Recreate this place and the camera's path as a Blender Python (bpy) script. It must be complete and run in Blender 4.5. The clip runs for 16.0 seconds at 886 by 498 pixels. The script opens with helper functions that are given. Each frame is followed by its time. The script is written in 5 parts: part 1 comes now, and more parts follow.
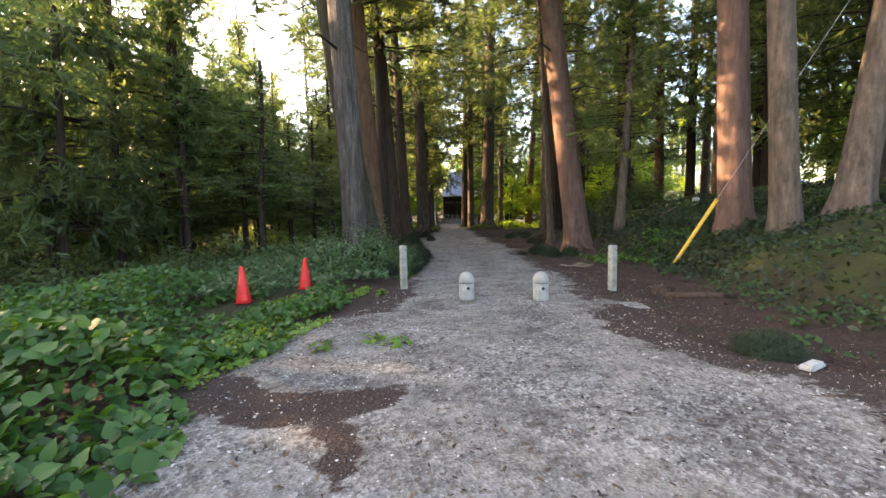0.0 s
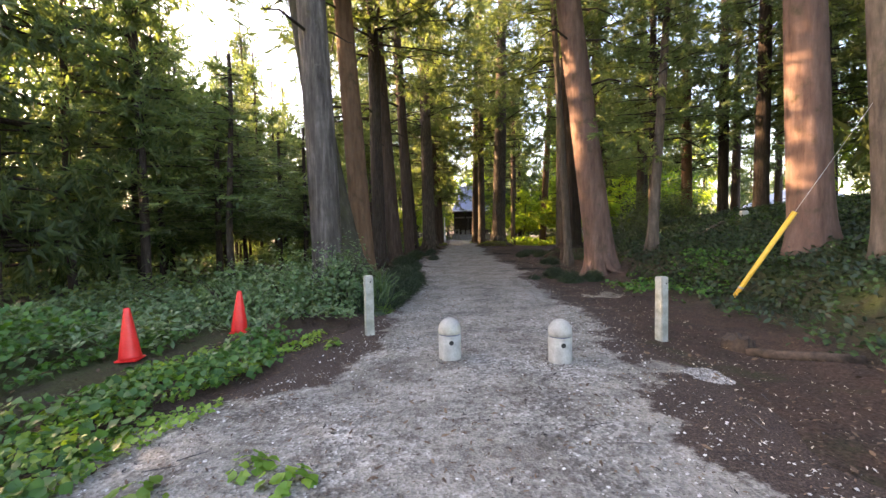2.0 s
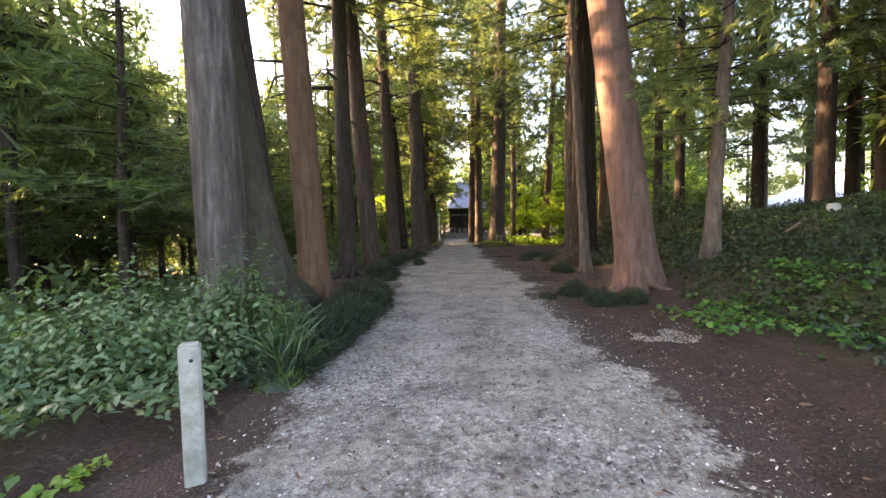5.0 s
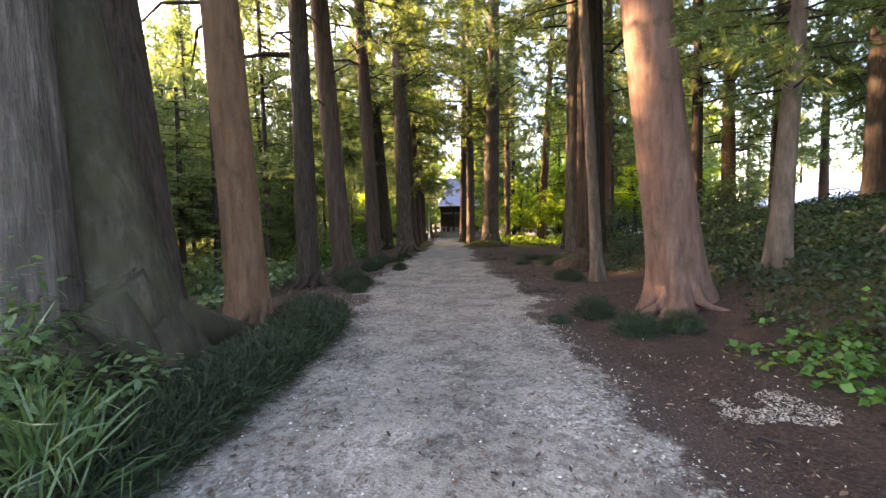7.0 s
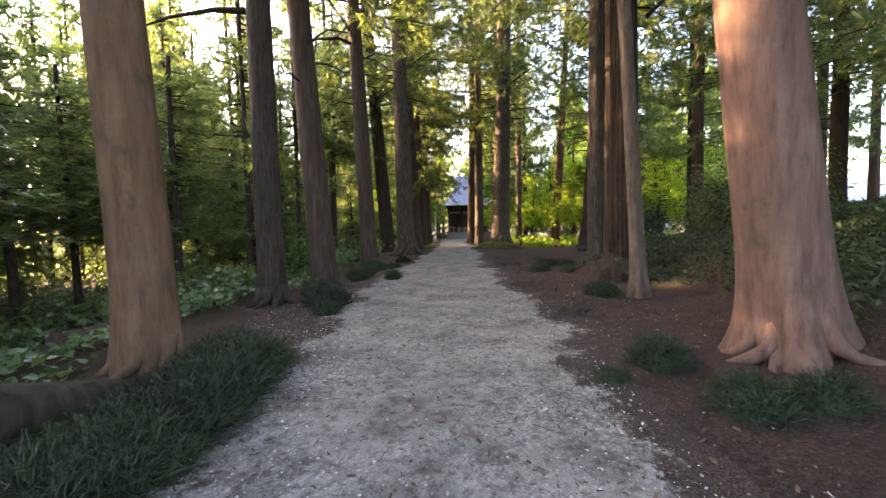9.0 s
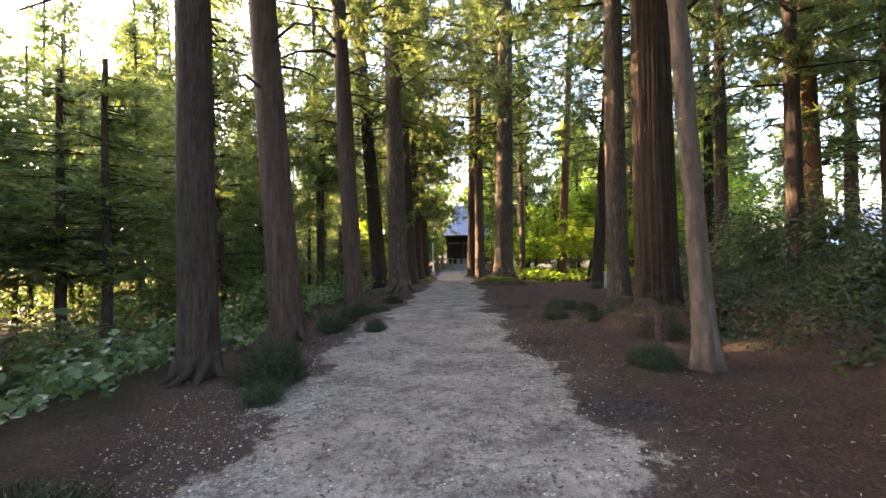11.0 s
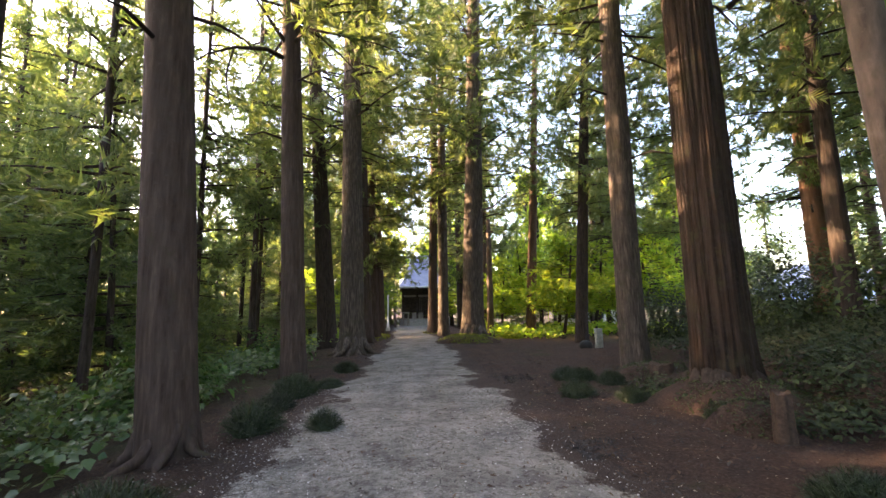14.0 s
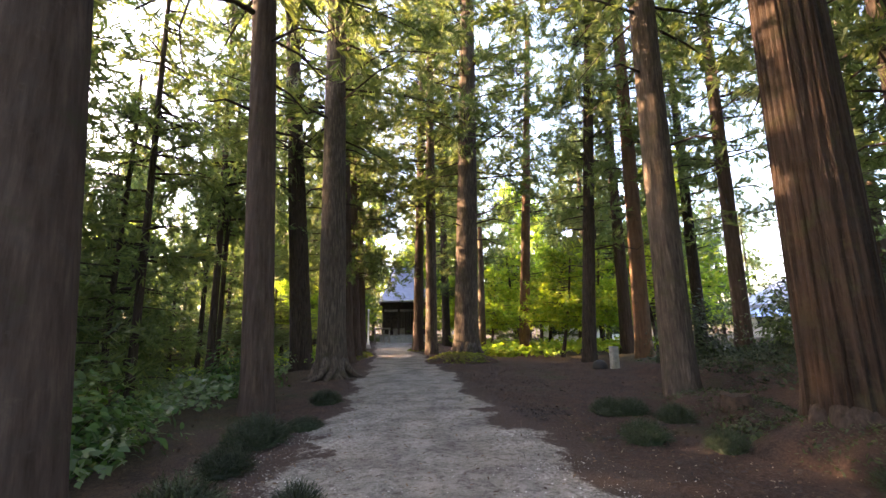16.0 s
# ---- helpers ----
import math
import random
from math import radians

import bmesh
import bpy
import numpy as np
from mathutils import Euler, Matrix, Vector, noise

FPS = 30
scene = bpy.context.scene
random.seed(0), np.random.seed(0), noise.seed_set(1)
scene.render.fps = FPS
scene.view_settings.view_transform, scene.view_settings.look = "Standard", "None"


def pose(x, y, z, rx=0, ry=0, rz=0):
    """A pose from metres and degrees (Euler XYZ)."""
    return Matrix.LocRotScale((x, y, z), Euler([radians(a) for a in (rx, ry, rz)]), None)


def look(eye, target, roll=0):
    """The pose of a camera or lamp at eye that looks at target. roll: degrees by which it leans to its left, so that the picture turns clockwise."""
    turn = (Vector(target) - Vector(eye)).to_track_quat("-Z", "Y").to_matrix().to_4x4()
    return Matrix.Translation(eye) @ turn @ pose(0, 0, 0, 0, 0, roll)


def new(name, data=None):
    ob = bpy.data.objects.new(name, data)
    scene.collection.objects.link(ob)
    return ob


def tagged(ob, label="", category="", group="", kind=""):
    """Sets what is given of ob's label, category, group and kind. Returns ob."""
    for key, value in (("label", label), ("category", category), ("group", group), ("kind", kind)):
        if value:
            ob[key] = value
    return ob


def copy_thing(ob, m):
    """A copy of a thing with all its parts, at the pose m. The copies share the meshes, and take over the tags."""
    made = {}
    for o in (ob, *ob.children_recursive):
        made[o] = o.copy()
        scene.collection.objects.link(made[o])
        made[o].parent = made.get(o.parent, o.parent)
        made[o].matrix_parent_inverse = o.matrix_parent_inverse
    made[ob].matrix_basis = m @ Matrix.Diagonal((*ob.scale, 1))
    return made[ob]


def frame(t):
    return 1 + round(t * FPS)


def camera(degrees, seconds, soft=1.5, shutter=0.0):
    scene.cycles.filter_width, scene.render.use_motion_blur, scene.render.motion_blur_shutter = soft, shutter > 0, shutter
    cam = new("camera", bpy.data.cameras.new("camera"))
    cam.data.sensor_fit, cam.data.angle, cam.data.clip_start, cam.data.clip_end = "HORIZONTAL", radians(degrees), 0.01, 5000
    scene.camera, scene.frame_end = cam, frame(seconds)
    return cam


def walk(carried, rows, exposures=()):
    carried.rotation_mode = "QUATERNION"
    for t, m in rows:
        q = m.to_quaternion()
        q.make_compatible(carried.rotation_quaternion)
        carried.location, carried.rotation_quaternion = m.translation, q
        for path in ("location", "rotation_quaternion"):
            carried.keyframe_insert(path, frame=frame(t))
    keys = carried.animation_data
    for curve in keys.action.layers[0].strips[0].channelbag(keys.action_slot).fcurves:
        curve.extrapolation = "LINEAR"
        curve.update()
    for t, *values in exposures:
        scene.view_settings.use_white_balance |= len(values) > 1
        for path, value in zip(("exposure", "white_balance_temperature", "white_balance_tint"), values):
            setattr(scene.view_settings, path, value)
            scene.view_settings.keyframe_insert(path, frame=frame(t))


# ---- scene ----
cam = camera(92.3, 16.0)
METRES, EYE, TILT, LEAN, TURN = 18.8, 1.5, 0.0, 0.0, 0.0
ROWS = [
    (0.0, 0.0, 0.0, 0.0, -0.09, -4.83, 1.1),
    (0.5, 0.007, 0.0301, 0.0006, 0.27, -4.21, 1.08),
    (1.0, 0.013, 0.0616, -0.0001, 0.86, -3.46, 1.09),
    (1.5, 0.0185, 0.094, 0.001, 1.43, -2.95, 1.1),
    (2.0, 0.0262, 0.1226, 0.0016, 1.82, -2.75, 1.13),
    (2.5, 0.0307, 0.1548, 0.0007, 1.98, -2.77, 1.1),
    (3.0, 0.0374, 0.1864, -0.0001, 1.98, -2.81, 1.11),
    (3.5, 0.0391, 0.2175, 0.0003, 1.92, -2.83, 1.08),
    (6.0, 0.0476, 0.3755, 0.0042, 1.2, -3.19, 1.16),
    (6.5, 0.0493, 0.408, 0.0025, 0.87, -3.2, 1.14),
    (7.0, 0.0564, 0.4395, 0.0018, 0.72, -3.21, 1.16),
    (7.5, 0.06, 0.4699, 0.0023, 0.72, -3.25, 1.19),
    (8.0, 0.0661, 0.5012, 0.0021, 1.06, -3.33, 1.24),
    (8.5, 0.0675, 0.5332, 0.0019, 2.03, -3.42, 1.3),
    (11.0, 0.0696, 0.6911, 0.0139, 1.95, 0.72, 1.2),
    (11.5, 0.0644, 0.7201, 0.0159, 0.69, 2.05, 1.19),
    (12.0, 0.0596, 0.751, 0.0131, -0.28, 2.96, 1.14),
    (12.5, 0.0528, 0.7783, 0.0137, -1.18, 3.74, 1.11),
    (13.0, 0.0462, 0.8052, 0.0121, -2.2, 4.84, 1.04),
    (13.5, 0.0383, 0.8332, 0.0124, -3.47, 6.33, 1.02),
    (14.0, 0.0303, 0.8632, 0.012, -4.91, 7.85, 1.01),
    (14.5, 0.0232, 0.893, 0.0124, -6.39, 9.0, 0.96),
    (15.0, 0.0166, 0.9243, 0.0107, -7.5, 9.61, 0.96),
    (15.5, 0.0086, 0.9579, 0.0119, -8.06, 9.78, 0.96),
    (16.0, 0.0061, 0.9855, 0.011, -8.06, 9.87, 0.95),
]
walk(cam, [(t, pose(0, 0, EYE, TILT, LEAN, TURN) @ pose(METRES * x, METRES * y, METRES * z, 90 + pitch, roll, yaw)) for t, x, y, z, yaw, pitch, roll in ROWS],
     exposures=[(0.0, 3.33, 7400, 19), (3.0, 3.65, 7400, 24), (9.0, 3.97, 7200, 24), (12.0, 3.88, 6950, 22), (16.0, 3.84, 7050, 26)])

# ---------------------------------------------------------------- light
SUN_FROM = Vector((-0.95, 0.30, 0.31)).normalized()
world = bpy.data.worlds.new("sky")
scene.world = world
world.use_nodes = True
wn, wl = world.node_tree.nodes, world.node_tree.links
sky = wn.new("ShaderNodeTexSky")
sky.sky_type, sky.sun_disc = "NISHITA", False
sky.sun_elevation, sky.sun_rotation = math.asin(SUN_FROM.z), math.atan2(SUN_FROM.x, SUN_FROM.y)
sky.air_density, sky.dust_density, sky.ozone_density = 1.0, 3.0, 1.0
wn["Background"].inputs["Strength"].default_value = 0.15
wl.new(sky.outputs[0], wn["Background"].inputs["Color"])
lamp = bpy.data.lights.new("sun", "SUN")
lamp.energy, lamp.angle, lamp.color = 4.5, radians(0.6), (1.0, 0.72, 0.42)
sun = new("sun", lamp)
sun.matrix_world = look(SUN_FROM * 100, (0, 0, 0))

# ---------------------------------------------------------------- materials


def material(name, rough=0.8, metal=0.0, spec=0.3):
    m = bpy.data.materials.new(name)
    m.use_nodes = True
    b = m.node_tree.nodes["Principled BSDF"]
    b.inputs["Roughness"].default_value, b.inputs["Metallic"].default_value = rough, metal
    b.inputs["Specular IOR Level"].default_value = spec
    return m, m.node_tree.nodes, m.node_tree.links, b


def node(nodes, kind, **values):
    n = nodes.new(kind)
    for k, v in values.items():
        if k in n.inputs:
            n.inputs[k].default_value = v
    return n


def coords(nodes, links, scale=(1, 1, 1)):
    tc, mp = nodes.new("ShaderNodeTexCoord"), nodes.new("ShaderNodeMapping")
    mp.inputs["Scale"].default_value = scale
    links.new(tc.outputs["Object"], mp.inputs[0])
    return mp.outputs[0]


def ramp(nodes, links, fac, stops):
    r = nodes.new("ShaderNodeValToRGB")
    e = r.color_ramp.elements
    while len(e) < len(stops):
        e.new(0.5)
    for el, (p, c) in zip(e, stops):
        el.position, el.color = p, (*c, 1)
    links.new(fac, r.inputs[0])
    return r.outputs[0]


def blend(nodes, links, fac, a, b, mode="MIX"):
    m = nodes.new("ShaderNodeMix")
    m.data_type, m.blend_type = "RGBA", mode
    for sock, v in ((m.inputs[0], fac), (m.inputs[6], a), (m.inputs[7], b)):
        if isinstance(v, (int, float)):
            sock.default_value = v
        elif isinstance(v, tuple):
            sock.default_value = (*v, 1)
        else:
            links.new(v, sock)
    return m.outputs[2]


def noise_tex(nodes, links, vec, scale, detail=4, rough=0.6):
    n = node(nodes, "ShaderNodeTexNoise", Scale=scale, Detail=detail, Roughness=rough)
    links.new(vec, n.inputs["Vector"])
    return n.outputs["Fac"]


def bump(nodes, links, b, height, strength=0.5, distance=0.02):
    n = node(nodes, "ShaderNodeBump", Strength=strength, Distance=distance)
    links.new(height, n.inputs["Height"])
    links.new(n.outputs[0], b.inputs["Normal"])


def bark(name, dark, mid, light, moss=0.0, stretch=0.12, fine=22.0, depth=0.03):
    m, n, l, b = material(name, 0.9, 0, 0.2)
    v = coords(n, l, (1, 1, stretch))
    w = coords(n, l)
    streak = noise_tex(n, l, v, fine, 6, 0.65)
    broad = noise_tex(n, l, w, 1.3, 3)
    col = ramp(n, l, streak, [(0.32, dark), (0.5, mid), (0.68, light)])
    col = blend(n, l, ramp(n, l, broad, [(0.4, (0, 0, 0)), (0.7, (0.6, 0.6, 0.6))]), col, tuple(c * 0.72 for c in mid))
    blotch = noise_tex(n, l, w, 5.5, 5, 0.7)
    col = blend(n, l, ramp(n, l, blotch, [(0.46, (0, 0, 0)), (0.66, (0.55, 0.55, 0.55))]), col, tuple(c * 0.55 + 0.02 for c in mid))
    col = blend(n, l, ramp(n, l, noise_tex(n, l, w, 9.0, 6, 0.75), [(0.58, (0, 0, 0)), (0.72, (0.45, 0.45, 0.45))]), col, tuple(0.8 * c + 0.015 for c in light))
    if moss:
        patch = noise_tex(n, l, w, 2.6, 5, 0.7)
        col = blend(n, l, ramp(n, l, patch, [(0.62 - moss * 0.3, (0, 0, 0)), (0.78 - moss * 0.25, (0.8, 0.8, 0.8))]), col, (0.046, 0.045, 0.022))
    l.new(col, b.inputs["Base Color"])
    bump(n, l, b, streak, 0.9, depth)
    return m


BARK_GREY = bark("grey_cedar_bark", (0.014, 0.011, 0.010), (0.082, 0.070, 0.062), (0.185, 0.163, 0.148), 0.12, 0.12, 9, 0.09)
BARK_MOSSY = bark("mossy_cedar_bark", (0.022, 0.020, 0.014), (0.047, 0.042, 0.029), (0.080, 0.072, 0.053), 0.5, 0.35, 8, 0.03)
BARK_ORANGE = bark("orange_cypress_bark", (0.070, 0.038, 0.022), (0.132, 0.075, 0.044), (0.180, 0.112, 0.070), 0.18, 0.16, 9, 0.014)
BARK_PINK = bark("pinkish_cypress_bark", (0.070, 0.041, 0.032), (0.130, 0.077, 0.060), (0.178, 0.116, 0.092), 0.18, 0.16, 9, 0.014)
BARK_BROWN = bark("brown_cypress_bark", (0.030, 0.019, 0.014), (0.066, 0.044, 0.034), (0.108, 0.077, 0.060), 0.14, 0.10, 14, 0.015)
BARK_DARK = bark("dark_cedar_bark", (0.013, 0.009, 0.007), (0.038, 0.027, 0.021), (0.075, 0.056, 0.044), 0.2)
BARK_SLIM = bark("dull_young_cedar_bark", (0.015, 0.011, 0.009), (0.05, 0.037, 0.03), (0.10, 0.08, 0.065), 0.2)
BARK_RED = bark("red_fluted_cedar_bark", (0.006, 0.004, 0.003), (0.032, 0.020, 0.014), (0.076, 0.049, 0.035), 0.3, 0.045, 11, 0.09)
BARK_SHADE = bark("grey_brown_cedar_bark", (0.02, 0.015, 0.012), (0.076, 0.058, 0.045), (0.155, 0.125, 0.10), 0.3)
BARK_TAN = bark("tan_smooth_bark", (0.045, 0.033, 0.026), (0.105, 0.08, 0.062), (0.175, 0.137, 0.108), 0.16, 0.25, 9, 0.01)


def leaf(name, a, b_, c, through_=0.45, rough=0.5, glow=(2.2, 2.0, 0.7)):
    m, n, l, b = material(name, rough, 0, 0.35)
    geo, info = n.new("ShaderNodeNewGeometry"), n.new("ShaderNodeObjectInfo")
    col = ramp(n, l, geo.outputs["Random Per Island"], [(0.0, a), (0.5, b_), (1.0, c)])
    hue = node(n, "ShaderNodeHueSaturation", Saturation=1.0)
    rng = n.new("ShaderNodeMapRange")
    rng.inputs["To Min"].default_value, rng.inputs["To Max"].default_value = 0.75, 1.25
    l.new(info.outputs["Random"], rng.inputs[0])
    l.new(rng.outputs[0], hue.inputs["Value"])
    l.new(col, hue.inputs["Color"])
    l.new(hue.outputs[0], b.inputs["Base Color"])
    t = n.new("ShaderNodeBsdfTranslucent")
    tint = blend(n, l, 1.0, hue.outputs[0], glow, "MULTIPLY")
    l.new(tint, t.inputs[0])
    mix = n.new("ShaderNodeMixShader")
    mix.inputs[0].default_value = through_
    l.new(b.outputs[0], mix.inputs[1])
    l.new(t.outputs[0], mix.inputs[2])
    l.new(mix.outputs[0], n["Material Output"].inputs[0])
    return m


LEAF_CEDAR = leaf("cedar_foliage", (0.045, 0.075, 0.030), (0.072, 0.110, 0.044), (0.108, 0.138, 0.058), 0.52, 0.5, (2.1, 1.9, 1.0))
LEAF_DARK = leaf("dark_cedar_foliage", (0.045, 0.080, 0.036), (0.075, 0.120, 0.052), (0.12, 0.165, 0.068), 0.48, 0.45, (1.9, 1.8, 0.9))
# Yellow-green base lifted to look sunlit where little sun gets through.
LEAF_BRIGHT = leaf("maple_foliage", (0.10, 0.19, 0.03), (0.15, 0.25, 0.04), (0.25, 0.30, 0.055), 0.6)
LEAF_VINE = leaf("vine_foliage", (0.020, 0.068, 0.013), (0.036, 0.105, 0.019), (0.075, 0.16, 0.032), 0.3, 0.5)
# Vine greens darkened, with the bank's shade put into the colour.
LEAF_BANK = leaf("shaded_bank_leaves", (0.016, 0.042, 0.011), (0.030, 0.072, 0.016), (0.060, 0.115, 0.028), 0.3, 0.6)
LEAF_SHRUB = leaf("shrub_foliage", (0.032, 0.075, 0.028), (0.068, 0.122, 0.050), (0.125, 0.185, 0.095), 0.3, 0.3)
LEAF_WEED = leaf("yellow_weed_foliage", (0.065, 0.145, 0.02), (0.105, 0.195, 0.03), (0.17, 0.25, 0.045), 0.4)
LEAF_IVY = leaf("dark_ivy_leaves", (0.014, 0.026, 0.012), (0.026, 0.045, 0.018), (0.05, 0.075, 0.026), 0.25)
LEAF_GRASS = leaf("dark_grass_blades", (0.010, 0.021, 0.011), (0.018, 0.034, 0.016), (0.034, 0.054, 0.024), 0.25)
LEAF_MOSS = leaf("moss_tips", (0.07, 0.10, 0.014), (0.11, 0.145, 0.02), (0.17, 0.19, 0.035), 0.3, 0.8)


def soil_material():
    m, n, l, b = material("forest_soil", 0.95, 0, 0.15)
    w = coords(n, l)
    big, mid, fine = noise_tex(n, l, w, 0.45, 5, 0.7), noise_tex(n, l, w, 2.2, 7, 0.75), noise_tex(n, l, w, 30.0, 6, 0.8)
    col = ramp(n, l, fine, [(0.34, (0.015, 0.010, 0.009)), (0.52, (0.047, 0.033, 0.027)), (0.72, (0.112, 0.083, 0.068))])
    red = ramp(n, l, fine, [(0.34, (0.024, 0.014, 0.011)), (0.52, (0.074, 0.045, 0.034)), (0.72, (0.142, 0.096, 0.073))])
    col = blend(n, l, ramp(n, l, mid, [(0.40, (0, 0, 0)), (0.62, (1, 1, 1))]), col, red)
    green = ramp(n, l, fine, [(0.3, (0.014, 0.02, 0.008)), (0.7, (0.05, 0.062, 0.022))])
    col = blend(n, l, ramp(n, l, big, [(0.56, (0, 0, 0)), (0.66, (0.7, 0.7, 0.7))]), col, green)
    att = n.new("ShaderNodeAttribute")
    att.attribute_name = "turf"
    cover_ = n.new("ShaderNodeMath")
    cover_.operation = "MULTIPLY"
    l.new(att.outputs["Fac"], cover_.inputs[0])
    l.new(ramp(n, l, mid, [(0.36, (0.15, 0.15, 0.15)), (0.56, (0.95, 0.95, 0.95))]), cover_.inputs[1])
    turf = ramp(n, l, fine, [(0.3, (0.016, 0.026, 0.009)), (0.7, (0.065, 0.085, 0.026))])
    col = blend(n, l, cover_.outputs[0], col, turf)
    l.new(col, b.inputs["Base Color"])
    bump(n, l, b, fine, 0.9, 0.04)
    return m


def gravel_material():
    m, n, l, b = material("gravel_path", 0.95, 0, 0.15)
    w = coords(n, l)
    vor = node(n, "ShaderNodeTexVoronoi", Scale=42.0)
    l.new(w, vor.inputs["Vector"])
    big, mid, clump, fine = noise_tex(n, l, w, 0.55, 6, 0.7), noise_tex(n, l, w, 2.4, 7, 0.78), noise_tex(n, l, w, 11.0, 5, 0.75), noise_tex(n, l, w, 70.0, 4, 0.7)
    stone = ramp(n, l, vor.outputs["Color"], [(0.12, (0.075, 0.07, 0.064)), (0.45, (0.20, 0.19, 0.175)), (0.75, (0.31, 0.295, 0.27)), (0.95, (0.45, 0.435, 0.41))])
    sand = ramp(n, l, fine, [(0.32, (0.13, 0.118, 0.10)), (0.68, (0.31, 0.288, 0.255))])
    col = blend(n, l, ramp(n, l, big, [(0.40, (0, 0, 0)), (0.60, (1, 1, 1))]), stone, sand)
    worn = n.new("ShaderNodeAttribute")
    worn.attribute_name = "worn"
    col = blend(n, l, worn.outputs["Fac"], col, ramp(n, l, mid, [(0.32, (0.115, 0.105, 0.092)), (0.5, (0.235, 0.22, 0.198)), (0.66, (0.40, 0.378, 0.345))]))
    grit = ramp(n, l, fine, [(0.3, (0.045, 0.038, 0.033)), (0.7, (0.14, 0.118, 0.10))])
    col = blend(n, l, ramp(n, l, clump, [(0.50, (0, 0, 0)), (0.62, (0.8, 0.8, 0.8))]), col, grit)
    col = blend(n, l, ramp(n, l, mid, [(0.53, (0, 0, 0)), (0.66, (0.75, 0.75, 0.75))]), col, grit)
    blot = noise_tex(n, l, w, 1.25, 8, 0.72)
    col = blend(n, l, 1.0, col, ramp(n, l, blot, [(0.36, (0.50, 0.49, 0.485)), (0.5, (0.9, 0.9, 0.9)), (0.64, (1.2, 1.19, 1.18))]), "MULTIPLY")
    att = n.new("ShaderNodeAttribute")
    att.attribute_name = "edge"
    mix = n.new("ShaderNodeMath")
    mix.operation = "MULTIPLY_ADD"
    l.new(mid, mix.inputs[0])
    mix.inputs[1].default_value = 1.15
    l.new(att.outputs["Fac"], mix.inputs[2])
    soil = ramp(n, l, fine, [(0.34, (0.016, 0.011, 0.010)), (0.52, (0.050, 0.035, 0.029)), (0.72, (0.115, 0.086, 0.071))])
    col = blend(n, l, ramp(n, l, mix.outputs[0], [(0.91, (0, 0, 0)), (1.10, (1, 1, 1))]), col, soil)
    l.new(col, b.inputs["Base Color"])
    high = n.new("ShaderNodeMath")
    high.operation = "ADD"
    l.new(vor.outputs["Distance"], high.inputs[0])
    l.new(clump, high.inputs[1])
    bump(n, l, b, high.outputs[0], 0.5, 0.02)
    return m


def plain(name, a, b_, scale=6.0, rough=0.7, metal=0.0, depth=0.004, spec=0.3, fine=60.0):
    m, n, l, b = material(name, rough, metal, spec)
    w = coords(n, l)
    big, small = noise_tex(n, l, w, scale, 5, 0.65), noise_tex(n, l, w, fine, 3)
    col = ramp(n, l, big, [(0.35, a), (0.65, b_)])
    col = blend(n, l, ramp(n, l, small, [(0.45, (0, 0, 0)), (0.75, (0.35, 0.35, 0.35))]), col, tuple(c * 0.6 for c in a))
    l.new(col, b.inputs["Base Color"])
    bump(n, l, b, small, 0.5, depth)
    return m


SOIL, GRAVEL = soil_material(), gravel_material()
CONCRETE = plain("weathered_concrete", (0.25, 0.24, 0.222), (0.37, 0.36, 0.335), 9, 0.85)
CONCRETE_OLD = plain("lichened_concrete", (0.21, 0.21, 0.175), (0.38, 0.37, 0.33), 7, 0.9)
SEAM = plain("dark_blue_joint", (0.05, 0.06, 0.09), (0.09, 0.10, 0.14), 20)
HOLE = plain("dark_hollow", (0.015, 0.015, 0.015), (0.03, 0.03, 0.03), 20)
RED = plain("red_cone_plastic", (0.70, 0.018, 0.015), (0.80, 0.035, 0.03), 8, 0.4, spec=0.5)
YELLOW = plain("yellow_guy_cover", (0.62, 0.34, 0.025), (0.75, 0.45, 0.05), 8, 0.45, spec=0.5)
STEEL = plain("galvanised_steel", (0.35, 0.36, 0.37), (0.5, 0.5, 0.5), 12, 0.4, 0.8)
STONE_PALE = plain("pale_stone", (0.34, 0.33, 0.31), (0.55, 0.53, 0.50), 5, 0.9, depth=0.01)
STONE_GREY = plain("grey_granite", (0.22, 0.22, 0.21), (0.38, 0.37, 0.35), 5, 0.85)
WOOD_DARK = plain("dark_weathered_timber", (0.035, 0.025, 0.02), (0.075, 0.055, 0.045), 4, 0.8)
WOOD_GREY = plain("grey_weathered_timber", (0.20, 0.18, 0.155), (0.33, 0.30, 0.26), 4, 0.85)
ROOF_BLUE = plain("blue_grey_sheet_roof", (0.23, 0.25, 0.34), (0.31, 0.33, 0.43), 1.5, 0.5, 0.2, fine=8)
ROOF_SLATE = plain("grey_tile_roof", (0.22, 0.25, 0.29), (0.32, 0.35, 0.40), 1.5, 0.6, fine=8)
ROOF_SHEET = plain("pale_blue_sheet_roof", (0.30, 0.40, 0.62), (0.38, 0.48, 0.70), 1.5, 0.5, fine=8)
PLASTER = plain("white_render", (0.70, 0.70, 0.68), (0.80, 0.80, 0.78), 2, 0.85)
WHITE = plain("white_painted_board", (0.72, 0.72, 0.70), (0.82, 0.82, 0.80), 4, 0.6)
STUMPWOOD = plain("rotting_stump_wood", (0.028, 0.019, 0.014), (0.085, 0.055, 0.038), 14, 0.9, depth=0.02)
PEBBLE = leaf("pebbles", (0.09, 0.085, 0.08), (0.25, 0.24, 0.225), (0.46, 0.445, 0.42), 0.0, 0.9)
LITTER = leaf("dead_leaf_litter", (0.035, 0.022, 0.016), (0.07, 0.045, 0.03), (0.13, 0.085, 0.055), 0.05, 0.9)
